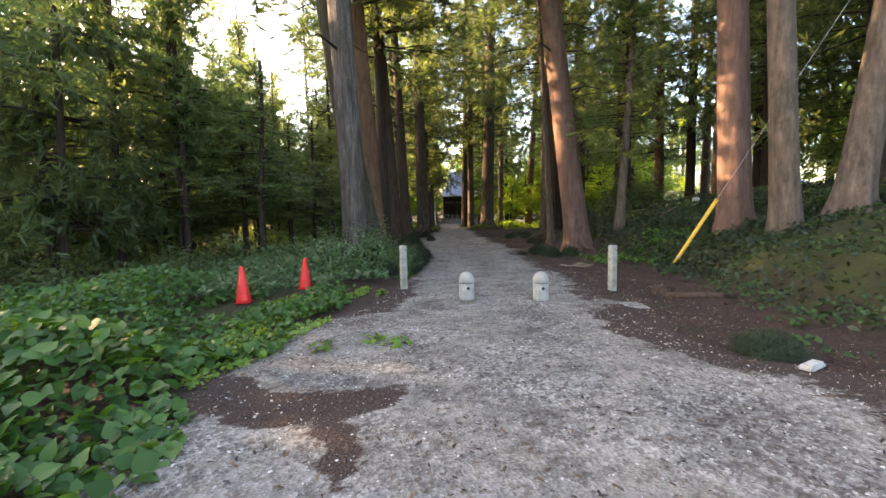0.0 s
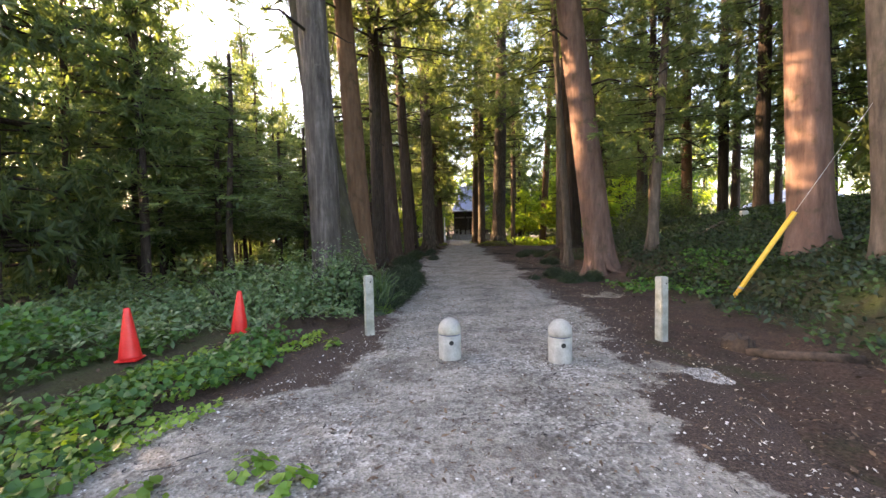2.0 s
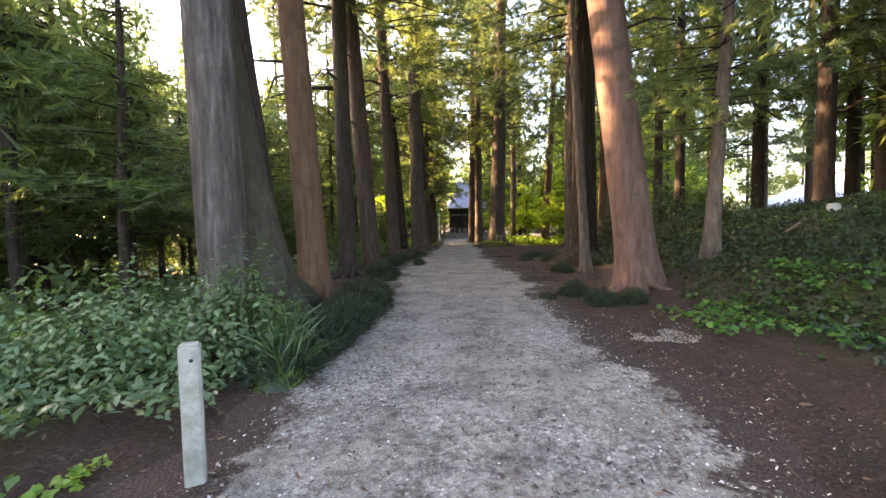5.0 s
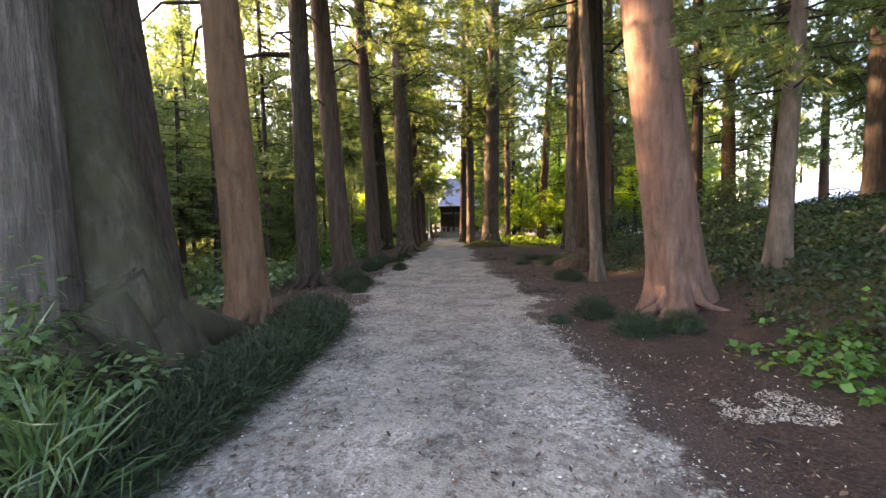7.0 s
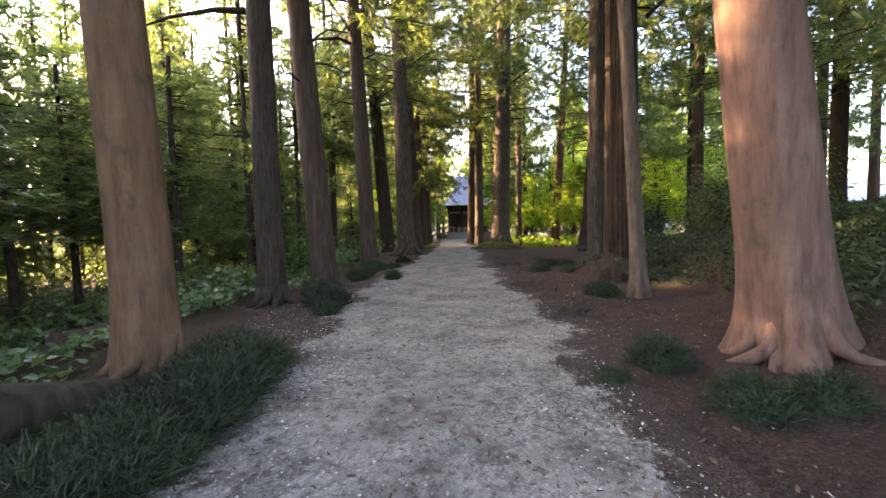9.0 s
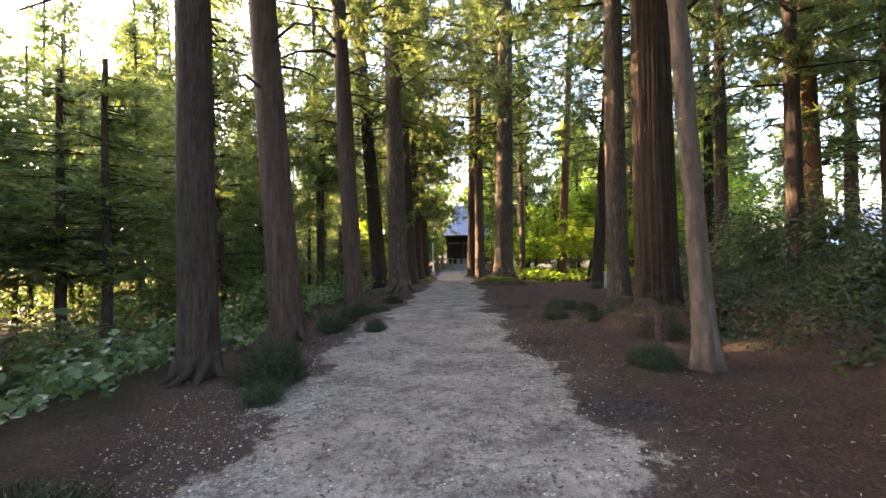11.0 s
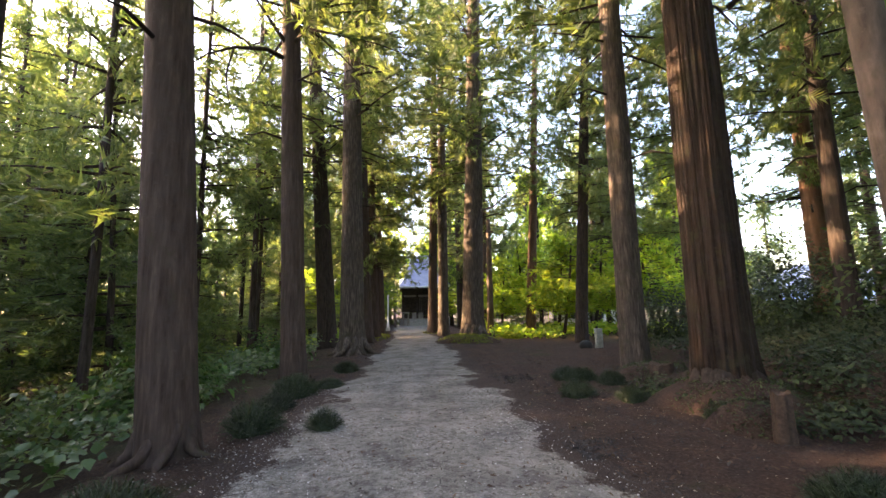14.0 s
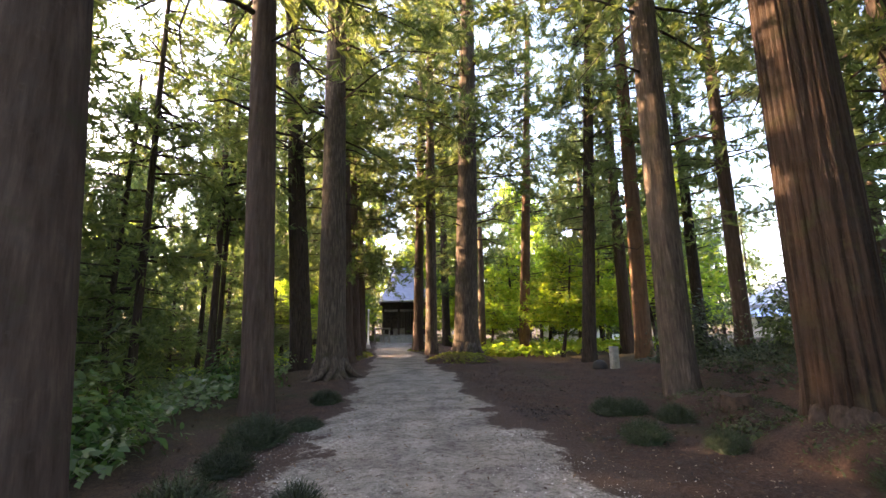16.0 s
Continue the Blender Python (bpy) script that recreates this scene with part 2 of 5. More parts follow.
CHARCOAL = leaf("charcoal_crumbs", (0.012, 0.011, 0.012), (0.028, 0.025, 0.025), (0.06, 0.052, 0.05), 0.02, 0.9)
LITTER_PALE = leaf("pale_leaf_litter", (0.30, 0.25, 0.20), (0.42, 0.37, 0.32), (0.55, 0.5, 0.46), 0.1, 0.8)
GLASS = plain("dark_window_glass", (0.03, 0.04, 0.05), (0.05, 0.06, 0.08), 3, 0.1, spec=0.6)

# ---------------------------------------------------------------- mesh helpers
rng = np.random.default_rng(7)


def mesh_from(name, verts, faces, mat):
    me = bpy.data.meshes.new(name)
    verts = np.asarray(verts, dtype=np.float32)
    if isinstance(faces, np.ndarray):
        k = faces.shape[1]
        me.vertices.add(len(verts))
        me.vertices.foreach_set("co", verts.ravel())
        me.loops.add(faces.size)
        me.loops.foreach_set("vertex_index", faces.ravel().astype(np.int32))
        me.polygons.add(len(faces))
        me.polygons.foreach_set("loop_start", np.arange(0, faces.size, k, dtype=np.int32))
        me.update(calc_edges=True)
    else:
        me.from_pydata([tuple(v) for v in verts.tolist()], [], faces)
    me.validate()
    me.materials.append(mat)
    return me


def smooth(me):
    me.polygons.foreach_set("use_smooth", np.ones(len(me.polygons), dtype=bool))
    return me


def part(name, data, mat, parent, label="", m=None):
    """Links a bmesh or a mesh as one part under its thing."""
    if isinstance(data, bmesh.types.BMesh):
        me = bpy.data.meshes.new(name)
        data.to_mesh(me)
        data.free()
        me.materials.append(mat)
    else:
        me = data
    ob = new(name, me)
    ob.parent = parent
    if m is not None:
        ob.matrix_basis = m
    if label:
        tagged(ob, label)
    return ob


def thing(name, label, category, at=(0, 0, 0), turn=0.0, group="", kind=""):
    ob = new(name)
    ob.matrix_basis = pose(*at, 0, 0, turn)
    return tagged(ob, label, category, group, kind)


def solid(name, data, mat, label, category, m=None, group="", kind=""):
    ob = part(name, data, mat, None, "", m)
    return tagged(ob, label, category, group, kind)


def box(sx, sy, sz, at=(0, 0, 0), bevel=0.01, turn=0.0, bm=None):
    """A bevelled box standing on at."""
    b2 = bmesh.new()
    bmesh.ops.create_cube(b2, size=1, matrix=pose(0, 0, 0.5))
    bmesh.ops.scale(b2, vec=(sx, sy, sz), verts=b2.verts)
    if bevel:
        bmesh.ops.bevel(b2, geom=b2.edges[:], offset=min(bevel, 0.3 * min(sx, sy, sz)), segments=2, affect="EDGES")
    bmesh.ops.transform(b2, matrix=pose(*at, 0, 0, turn), verts=b2.verts)
    if bm is None:
        return b2
    me = bpy.data.meshes.new("tmp")
    b2.to_mesh(me)
    b2.free()
    bm.from_mesh(me)
    bpy.data.meshes.remove(me)
    return bm


def lathe(profile, seg=32):
    """A turned solid from (radius, height) pairs."""
    verts, faces = [], []
    for r, z in profile:
        for i in range(seg):
            a = 2 * math.pi * i / seg
            verts.append((r * math.cos(a), r * math.sin(a), z))
    for j in range(len(profile) - 1):
        for i in range(seg):
            k = (i + 1) % seg
            faces.append((j * seg + i, j * seg + k, (j + 1) * seg + k, (j + 1) * seg + i))
    faces.append(tuple(range(seg - 1, -1, -1)))
    faces.append(tuple((len(profile) - 1) * seg + i for i in range(seg)))
    return verts, faces


def tube(points, radii, seg=8):
    """A tapering tube along points, as vertices and quads."""
    p = [Vector(q) for q in points]
    verts, faces = [], []
    for j, q in enumerate(p):
        d = (p[min(j + 1, len(p) - 1)] - p[max(j - 1, 0)]).normalized()
        s = d.cross(Vector((0.13, 0.31, 0.94))).normalized()
        u = s.cross(d)
        for i in range(seg):
            a = 2 * math.pi * i / seg
            verts.append(tuple(q + radii[j] * (math.cos(a) * s + math.sin(a) * u)))
    for j in range(len(p) - 1):
        for i in range(seg):
            k = (i + 1) % seg
            faces.append((j * seg + i, j * seg + k, (j + 1) * seg + k, (j + 1) * seg + i))
    faces.append(tuple(range(seg - 1, -1, -1)))
    faces.append(tuple((len(p) - 1) * seg + i for i in range(seg)))
    return verts, faces


def scatter(name, template, places, axes, sizes, mat):
    """Copies of a template (verts, tris) at places; axes are unit normals; sizes scale; turned at random about the normal."""
    tv, tf = np.asarray(template[0], float), np.asarray(template[1], int)
    n = len(places)
    up = np.asarray(axes, float)
    up /= np.linalg.norm(up, axis=1, keepdims=True)
    side = np.cross(up, rng.normal(size=(n, 3)))
    side /= np.linalg.norm(side, axis=1, keepdims=True)
    fwd = np.cross(up, side)
    s = np.asarray(sizes, float).reshape(n, 1, 1)
    v = (tv[None, :, 0:1] * side[:, None] + tv[None, :, 1:2] * fwd[:, None] + tv[None, :, 2:3] * up[:, None]) * s + np.asarray(places)[:, None]
    f = tf[None] + (np.arange(n) * len(tv))[:, None, None]
    return mesh_from(name, v.reshape(-1, 3), f.reshape(-1, tf.shape[1]), mat)


# a broad lobed leaf, folded along its rib
BROAD = ([(0, 0, 0), (0.30, 0.12, 0.07), (0.52, 0.42, 0.10), (0.30, 0.62, 0.07), (0, 1.0, -0.10), (-0.30, 0.62, 0.07), (-0.52, 0.42, 0.10), (-0.30, 0.12, 0.07), (0, 0.5, 0.0)],
         [(0, 1, 8), (1, 2, 8), (2, 3, 8), (3, 4, 8), (4, 5, 8), (5, 6, 8), (6, 7, 8), (7, 0, 8)])
HEART = ([(0, 0, 0), (0.24, -0.07, 0.05), (0.44, 0.14, 0.08), (0.47, 0.40, 0.07), (0.30, 0.63, 0.03), (0.14, 0.82, -0.04), (0, 1.0, -0.14), (-0.14, 0.82, -0.04), (-0.30, 0.63, 0.03), (-0.47, 0.40, 0.07), (-0.44, 0.14, 0.08), (-0.24, -0.07, 0.05), (0, 0.42, -0.01)],
         [(k, (k + 1) % 12, 12) for k in range(12)])
OVAL = ([(0, 0, 0), (0.2, 0.35, 0.04), (0.16, 0.7, 0.03), (0, 1, -0.06), (-0.16, 0.7, 0.03), (-0.2, 0.35, 0.04)], [(0, 1, 5), (1, 2, 5), (2, 4, 5), (2, 3, 4)])
STONE = ([(1, 0, 0), (0, 0.8, 0), (-0.9, 0.1, 0), (0.1, -0.9, 0), (0.1, 0, 0.6)],
         [(0, 1, 4), (1, 2, 4), (2, 3, 4), (3, 0, 4)])
STICK = ([(-0.5, -0.02, 0), (0.1, -0.035, 0.03), (0.5, 0.05, 0.0), (0.08, 0.01, 0.04), (-0.48, 0.015, 0.02)], [(0, 1, 4), (1, 3, 4), (1, 2, 3)])
CHIP = ([(-0.5, -0.10, 0), (0.1, -0.2, 0.08), (0.5, 0.02, 0.02), (0.05, 0.14, 0.06), (-0.42, 0.12, 0.10)], [(0, 1, 4), (1, 3, 4), (1, 2, 3)])


def spray(count, length, width, spread, seed):
    """A tuft of narrow blades fanning out along +z."""
    r = np.random.default_rng(seed)
    v, f = [], []
    for i in range(count):
        d = np.array([r.normal() * spread, r.normal() * spread, 1.0])
        d /= np.linalg.norm(d)
        s = np.cross(d, r.normal(size=3))
        s /= np.linalg.norm(s)
        o = d * r.uniform(0, 0.35) * length
        ln, w = length * r.uniform(0.6, 1.1), width * r.uniform(0.7, 1.2)
        k = len(v)
        v += [o - s * w, o + d * ln * 0.25 + s * w * 1.3, o + d * ln]
        f += [(k, k + 1, k + 2)]
    return v, f




def plume(count, length, reach, width, seed):
    """A feathery conifer spray along +z: short blades to both sides of a bending stalk."""
    r = np.random.default_rng(seed)
    v, f = [], []
    for i in range(count):
        t = i / (count - 1)
        a = math.pi * (i % 2) + r.normal() * 0.55
        d = np.array([math.cos(a), math.sin(a), 0.75 + 0.9 * t])
        d /= np.linalg.norm(d)
        s = np.cross(d, r.normal(size=3))
        s /= np.linalg.norm(s)
        o = np.array([0.10 * length * t * t, 0.06 * length * t, length * 0.85 * t])
        k = len(v)
        v += [o - s * width, o + s * width, o + d * reach * (1 - 0.55 * t) * r.uniform(0.75, 1.2)]
        f += [(k, k + 1, k + 2)]
    return v, f


SPRAY = plume(15, 0.46, 0.37, 0.023, 3)
SPRAY_FINE = plume(12, 0.50, 0.38, 0.029, 6)
SPRAY_FAR = plume(9, 0.60, 0.48, 0.042, 4)
SPRAY_LEAF = spray(9, 0.42, 0.052, 0.95, 4)
SPRAY_WIDE = plume(9, 0.9, 0.72, 0.064, 5)

# ---------------------------------------------------------------- ground


def curve_at(x, xs, ys):
    return np.interp(x, xs, ys)


def ground_z(x, y):
    """Height of the ground: level avenue, a wooded bank on one side, a dip on the other."""
    x, y = np.asarray(x, float), np.asarray(y, float)
    shift = np.interp(y, [0, 5, 10, 13, 15, 17, 19, 24, 34], [-0.6, -0.2, 0.1, 0, -0.55, -0.1, 0.5, 1.2, 3.0])
    bank = np.interp(x - shift, [4.0, 5.1, 5.7, 6.3, 7.5, 9.2, 13.5, 18, 26, 60], [0, 0.02, 0.14, 0.65, 1.05, 1.55, 2.25, 2.4, 0.6, -0.5])
    bank = bank * np.interp(y, [-30, 22, 28, 36, 60], [1, 1, 0.65, 0.1, 0])
    dip = np.interp(x, [-40, -9, -5.5, -3.4, -2.6], [-1.2, -0.7, -0.45, -0.05, 0]) * np.interp(y, [4, 13, 18, 60], [0, 0.3, 1, 1])
    fall = np.interp(y, [36, 44, 60], [0, -0.4, -0.8]) * np.interp(x, [4.5, 8], [0, 1])
    wob = 0.03 * np.sin(x * 1.7 + 0.6 * y) * np.sin(y * 1.3 - 0.4 * x) + 0.015 * np.sin(5.1 * x + 1) * np.sin(4.3 * y)
    sag = -0.07 * np.clip(1 - np.abs(x - 3.7) / 1.3, 0, 1) * np.clip(1 - np.abs(y - 8) / 5, 0, 1)
    return bank + dip + fall + sag + wob * np.clip(np.abs(x - 0.85) - 1.2, 0.1, 1)


def gz(x, y):
    return float(ground_z(x, y))


def grid_mesh(name, xs, ys, mat, lift=0.0):
    gx, gy = np.meshgrid(xs, ys)
    v = np.stack([gx, gy, ground_z(gx, gy) + lift], -1).reshape(-1, 3)
    nx = len(xs)
    i, j = np.meshgrid(np.arange(nx - 1), np.arange(len(ys) - 1))
    a = (j * nx + i).ravel()
    return smooth(mesh_from(name, v, np.stack([a, a + 1, a + nx + 1, a + nx], 1), mat)), gx, gy


def left_edge(y):
    return np.interp(y, [-14, 2, 4, 6, 9, 13, 18, 22, 26, 34, 42, 62], [-2.3, -1.95, -2.05, -1.35, -0.75, -0.6, -1.1, -1.25, -0.9, -0.45, -0.25, -0.6])


def right_edge(y):
    return np.interp(y, [-14, 0, 3, 5, 7, 11, 18, 22, 28, 36, 44, 62], [4.2, 3.6, 3.1, 2.6, 2.6, 2.6, 2.85, 2.6, 2.55, 2.35, 2.3, 2.8])


far = [-900, -500, -250, -140, -90, -60, -45]
xs = np.array(far + list(np.arange(-34, -12, 1.0)) + list(np.arange(-12, 14, 0.25)) + list(np.arange(14, 40, 1.0)) + [-f for f in far[::-1]])
ys = np.array([-900, -400, -150, -60, -30, -20] + list(np.arange(-12, 46, 0.25)) + list(np.arange(46, 80, 1.5)) + [90, 120, 160, 260, 500, 900])
me, _, _ = grid_mesh("ground", xs, ys, SOIL)
tx, ty = np.meshgrid(xs, ys)
turf = np.clip((tx - np.interp(ty, [0, 8, 11, 15, 18, 24, 30], [3.9, 4.9, 4.9, 5.4, 6.4, 7.4, 9])) / 1.2, 0, 1) * np.interp(ty, [-20, 26, 36], [1, 1, 0.4])
turf = np.maximum(turf, np.clip((left_edge(ty) - 1.2 - tx) / 1.5, 0, 1) * np.interp(ty, [10, 14], [1, 0.35]))
me.attributes.new("turf", "FLOAT", "POINT").data.foreach_set("value", turf.astype(np.float32).ravel())
tagged(new("ground", me), "brown leaf-littered forest soil with mossy patches", "ground", kind="structure")

# the gravel path: a ragged strip on the soil
PY = np.arange(-14, 62, 0.2)


cols = np.linspace(-0.12, 1.12, 40)
L = left_edge(PY) + 0.10 * np.sin(0.9 * PY + 1) + 0.07 * np.sin(2.1 * PY)
R = right_edge(PY) + 0.14 * np.sin(0.8 * PY) + 0.09 * np.sin(1.9 * PY + 2)
gx = L[:, None] + (R - L)[:, None] * cols[None] + 0.06 * np.sin(PY * 2.3)[:, None] + 0.05 * np.sin(PY * 5.7 + 1)[:, None]
gy = np.repeat(PY[:, None], len(cols), 1)
v = np.stack([gx, gy, ground_z(gx, gy) + 0.008 + 0.012 * np.sin(np.pi * np.clip(cols, 0, 1))[None]], -1).reshape(-1, 3)
i, j = np.meshgrid(np.arange(len(cols) - 1), np.arange(len(PY) - 1))
a = (j * len(cols) + i).ravel()
me = smooth(mesh_from("path", v, np.stack([a, a + 1, a + len(cols) + 1, a + len(cols)], 1), GRAVEL))
edge = me.attributes.new("edge", "FLOAT", "POINT")
off = np.abs(cols - 0.5) * 2
blobs = [(-1.2, 3.3, 0.8, 0.30, 0.75), (-0.60, 2.5, 0.22, 0.7, 0.7), (-1.4, 7.0, 0.6, 0.6, 0.8), (-0.9, 5.4, 0.5, 0.25, 0.25), (2.5, 5.8, 0.5, 1.2, 0.3), (-1.8, 5.4, 0.6, 0.9, -0.45), (-1.5, 2.4, 0.5, 0.5, -0.4),
         (2.9, 6.7, 0.5, 0.3, -0.6), (3.2, 17.7, 0.5, 0.4, 0.4), (-0.9, 8.0, 0.4, 0.8, 0.2), (2.4, 26.2, 0.8, 0.7, 0.5), (1.8, 27.3, 0.5, 0.25, 0.45), (2.5, 23.2, 0.4, 0.5, 0.35), (-1.2, 17.2, 0.5, 0.3, 0.5), (2.3, 29.5, 0.5, 0.6, 0.35), (-0.5, 24.6, 0.35, 0.4, 0.3), (1.1, 23.2, 0.6, 0.6, -0.3), (-0.9, 19.5, 0.5, 0.5, 0.3), (-0.4, 17.0, 0.4, 0.8, 0.25), (2.3, 15.5, 0.5, 0.5, 0.25), (2.9, 21.6, 0.35, 0.6, 0.4), (0.2, 14.0, 0.35, 0.5, 0.2)]
wx, wy = gx + 0.16 * np.sin(3.1 * gy + 1.3 * gx) + 0.07 * np.sin(9 * gy), gy + 0.14 * np.sin(3.7 * gx) + 0.06 * np.sin(8 * gx + 2 * gy)
extra = sum(w * np.exp(-((wx - a0) / sa) ** 2 - ((wy - b0) / sb) ** 2) for a0, b0, sa, sb, w in blobs)
edge.data.foreach_set("value", (extra + np.repeat(np.interp(off, [0, 0.72, 0.98, 1.14, 1.24], [-0.2, 0.1, 0.42, 0.62, 1.0])[None], len(PY), 0)).astype(np.float32).ravel())
rub = np.interp(PY, [6, 15, 24, 60], [0, 0.55, 0.75, 0.8])[:, None] * np.clip(1.15 - np.abs(cols - 0.5) * 1.7, 0, 1)[None] * (0.75 + 0.25 * np.sin(1.3 * gy + 2 * gx))
me.attributes.new("worn", "FLOAT", "POINT").data.foreach_set("value", np.clip(rub, 0, 1).astype(np.float32).ravel())
tagged(new("path", me), "pale grey gravel avenue with dirt patches", "path", kind="structure")

# ---------------------------------------------------------------- trees


def wave_noise(th, z, seed, f=3, k=5):
    r = np.random.default_rng(seed)
    s = np.zeros(np.broadcast(th, z).shape)
    for i in range(k):
        n = int(r.integers(1, f + 1))
        s = s + np.sin(n * th + r.uniform(0, 6.3) + z * r.uniform(-0.5, 0.5)) / k
    return s


def trunk_mesh(name, mat, r, h, lean, seed, flare=0.5, lobes=6, flutes=0.0, seg=40, bend=0.0, rough=0.05, low=-0.5, swell=0.0):
    """A tapering trunk: (radius at breast height, height, lean x and y per metre), with root flare and fluting."""
    zs = np.concatenate([np.arange(low, 1.2, 0.1), np.arange(1.2, 8, 0.3), np.arange(8, h, 1.2), [h]])
    if seg < 20:
        zs = np.concatenate([[low], np.arange(0, 1, 0.25), np.arange(1, h, 1.4), [h]])
    if flutes:
        seg = 180
    th = np.linspace(0, 2 * math.pi, seg, endpoint=False)[None]
    z = zs[:, None]
    rr = r * np.clip(1 - 0.55 * np.clip(z, 0, None) / h, 0.1, 1) * (1 + rough * 1.5 * wave_noise(th, z, seed) + rough * 0.4 * wave_noise(th, z * 3, seed + 1, 9))
    rad = np.exp(-np.clip(z + 0.1, 0, None) / 0.42)
    lob = np.clip(0.65 * wave_noise(th, 0 * z, seed + 2, lobes, 4) + 0.55 * np.abs(np.sin(th * 2.5 + seed + 0.5 * np.sin(th))) ** 2 + 0.1, 0.05, 1.3)
    rr = rr + r * flare * rad * lob * 1.7 + swell * np.exp(-np.clip(z, 0, None) / 1.6)
    if flutes:
        fl = np.abs(np.sin(th * 14 + 0.6 * np.sin(z * 0.5) + 2.6 * wave_noise(th, z * 0.5, seed + 5, 7)))
        fl = 0.6 * fl + 0.4 * np.abs(np.sin(th * 25 + z * 0.15 + seed))
        rr = rr - flutes * (1 - fl) ** 2 * (1 + 0.6 * wave_noise(th * 1.0, z * 1.5, seed + 9, 11))
    cx, cy = lean[0] * z + bend * np.sin(z * 0.45), lean[1] * z
    v = np.stack([cx + rr * np.cos(th), cy + rr * np.sin(th), z + 0 * th], -1)
    n = len(zs)
    i, j = np.meshgrid(np.arange(seg), np.arange(n - 1))
    a, b = (j * seg + i).ravel(), (j * seg + (i + 1) % seg).ravel()
    return smooth(mesh_from(name, v.reshape(-1, 3), np.stack([a, b, b + seg, a + seg], 1), mat))


def crown_meshes(name, h, rad, branches, per, template, mat, bark_mat, seed, droop=0.25, size=1.0, low=0.55):
    """A conical crown from z 0 to h: drooping branches that carry sprays. Returns foliage and limbs."""
    r = np.random.default_rng(seed)
    P, A, S, lv, lf = [], [], [], [], []
    for _ in range(branches):
        u = r.uniform(0, 1) ** 0.9
        ln = rad * (low + (1 - low) * math.sin(math.pi * min(1, u + 0.25))) * (1 - u) ** 0.55 * r.uniform(0.55, 1.15) + 0.3
        az = r.uniform(0, 2 * math.pi)
        d = np.array([math.cos(az), math.sin(az), 0])
        z0 = u * h
        pts = []
        for t in (0, 0.55, 1):
            pts.append(d * ln * t + np.array([0, 0, z0 + ln * (0.25 * t - (droop + 0.25) * t * t + 0.25 * t ** 3)]))
        vs, fs = tube(pts, [0.045, 0.025, 0.006], 3)
        lf += [tuple(k + len(lv) for k in f) for f in fs]
        lv += vs
        for t in np.linspace(0.25, 1, max(3, int(per * ln / rad))):
            q = np.array([np.interp(t, (0, 0.55, 1), [p[c] for p in pts]) for c in range(3)])
            for _k in range(2):
                P.append(q + r.normal(size=3) * 0.22 * (0.5 + t) * np.array([1, 1, 0.6]))
                A.append(d * 0.8 + r.normal(size=3) * 0.6 + np.array([0, 0, -0.15]))
                S.append(size * r.uniform(0.6, 1.35))
    return scatter(name, template, P, A, S, mat), smooth(mesh_from(name + "_limbs", lv, lf, bark_mat))


TALL = [crown_meshes("crown", 16, 3.5, 112, 9, SPRAY, LEAF_CEDAR, BARK_DARK, 20 + k, 0.3, 1.2) for k in range(3)]
SLIM = [crown_meshes("crown", 9, 1.9, 54, 7, SPRAY_FAR, LEAF_DARK if k % 2 else LEAF_CEDAR, BARK_DARK, 40 + k, 0.25, 0.95) for k in range(4)]
SLIM += [crown_meshes("crown", 9, 1.9, 52, 7, SPRAY_FINE, LEAF_DARK if k else LEAF_CEDAR, BARK_DARK, 48 + k, 0.3, 1.0) for k in range(4)]
WIDE = [crown_meshes("crown", 11, 3.6, 60, 8, SPRAY_WIDE, m, BARK_DARK, 70 + k, 0.25, 1.0, 0.75) for k, m in enumerate((LEAF_CEDAR, LEAF_BRIGHT, LEAF_CEDAR))]
BROADLEAF = [crown_meshes("crown", 4.5, 2.6, 55, 12, SPRAY_LEAF, LEAF_BRIGHT, BARK_BROWN, 60 + k, 0.2, 0.75, 0.8) for k in range(2)]


def crowned(tree, kind, lean, z0, scale, turn, label=""):
    foliage, limbs = kind
    m = Matrix.Translation((lean[0] * z0, lean[1] * z0, z0)) @ Matrix.Rotation(radians(turn), 4, "Z") @ Matrix.Diagonal((scale[0], scale[0], scale[1], 1))
    tagged(part("crown", foliage, None, tree, label, m), kind="stuff")
    tagged(part("branchwork", limbs, None, tree, "", m), kind="stuff")


def avenue_tree(label, bark_mat, x, y, r, lean=(0, 0), h=24, crown_at=9.5, flare=0.5, seed=1, flutes=0.0, crown_scale=(1.2, 1.1), bend=0.0, kind=None, z=None, rough=0.05):
    t = thing("cedar_tree", label, "tree", (x, y, gz(x, y) if z is None else z), group="avenue trees")
    part("trunk", trunk_mesh("trunk", bark_mat, r, h, lean, seed, flare, 6, flutes, bend=bend, rough=rough), None, t)
    crowned(t, kind or TALL[seed % 3], lean, crown_at - 0.8, crown_scale, seed * 77)
    q = np.random.default_rng(seed + 900)
    for k in range(5 if r > 0.25 else 2):
        z0, az, ln = q.uniform(0.5, 1.15) * crown_at, q.uniform(0, 6.3), q.uniform(0.7, 2.2)
        at, d = Vector((lean[0] * z0, lean[1] * z0, z0)), Vector((math.cos(az), math.sin(az), 0))
        pts = [at + d * r * 0.7, at + d * (r + 0.4 * ln) + Vector((0, 0, 0.06 * ln)), at + d * (r + 0.75 * ln) + Vector((0.1, 0.05, -0.08 * ln)), at + d * (r + ln) + Vector((0.1, 0.15, q.uniform(-0.35, 0.2) * ln))]
        vs, fs = tube(pts, [0.035, 0.025, 0.016, 0.006], 6)
        part("dead_limb", smooth(mesh_from("dead_limb", vs, fs, BARK_DARK)), None, t)
    return t


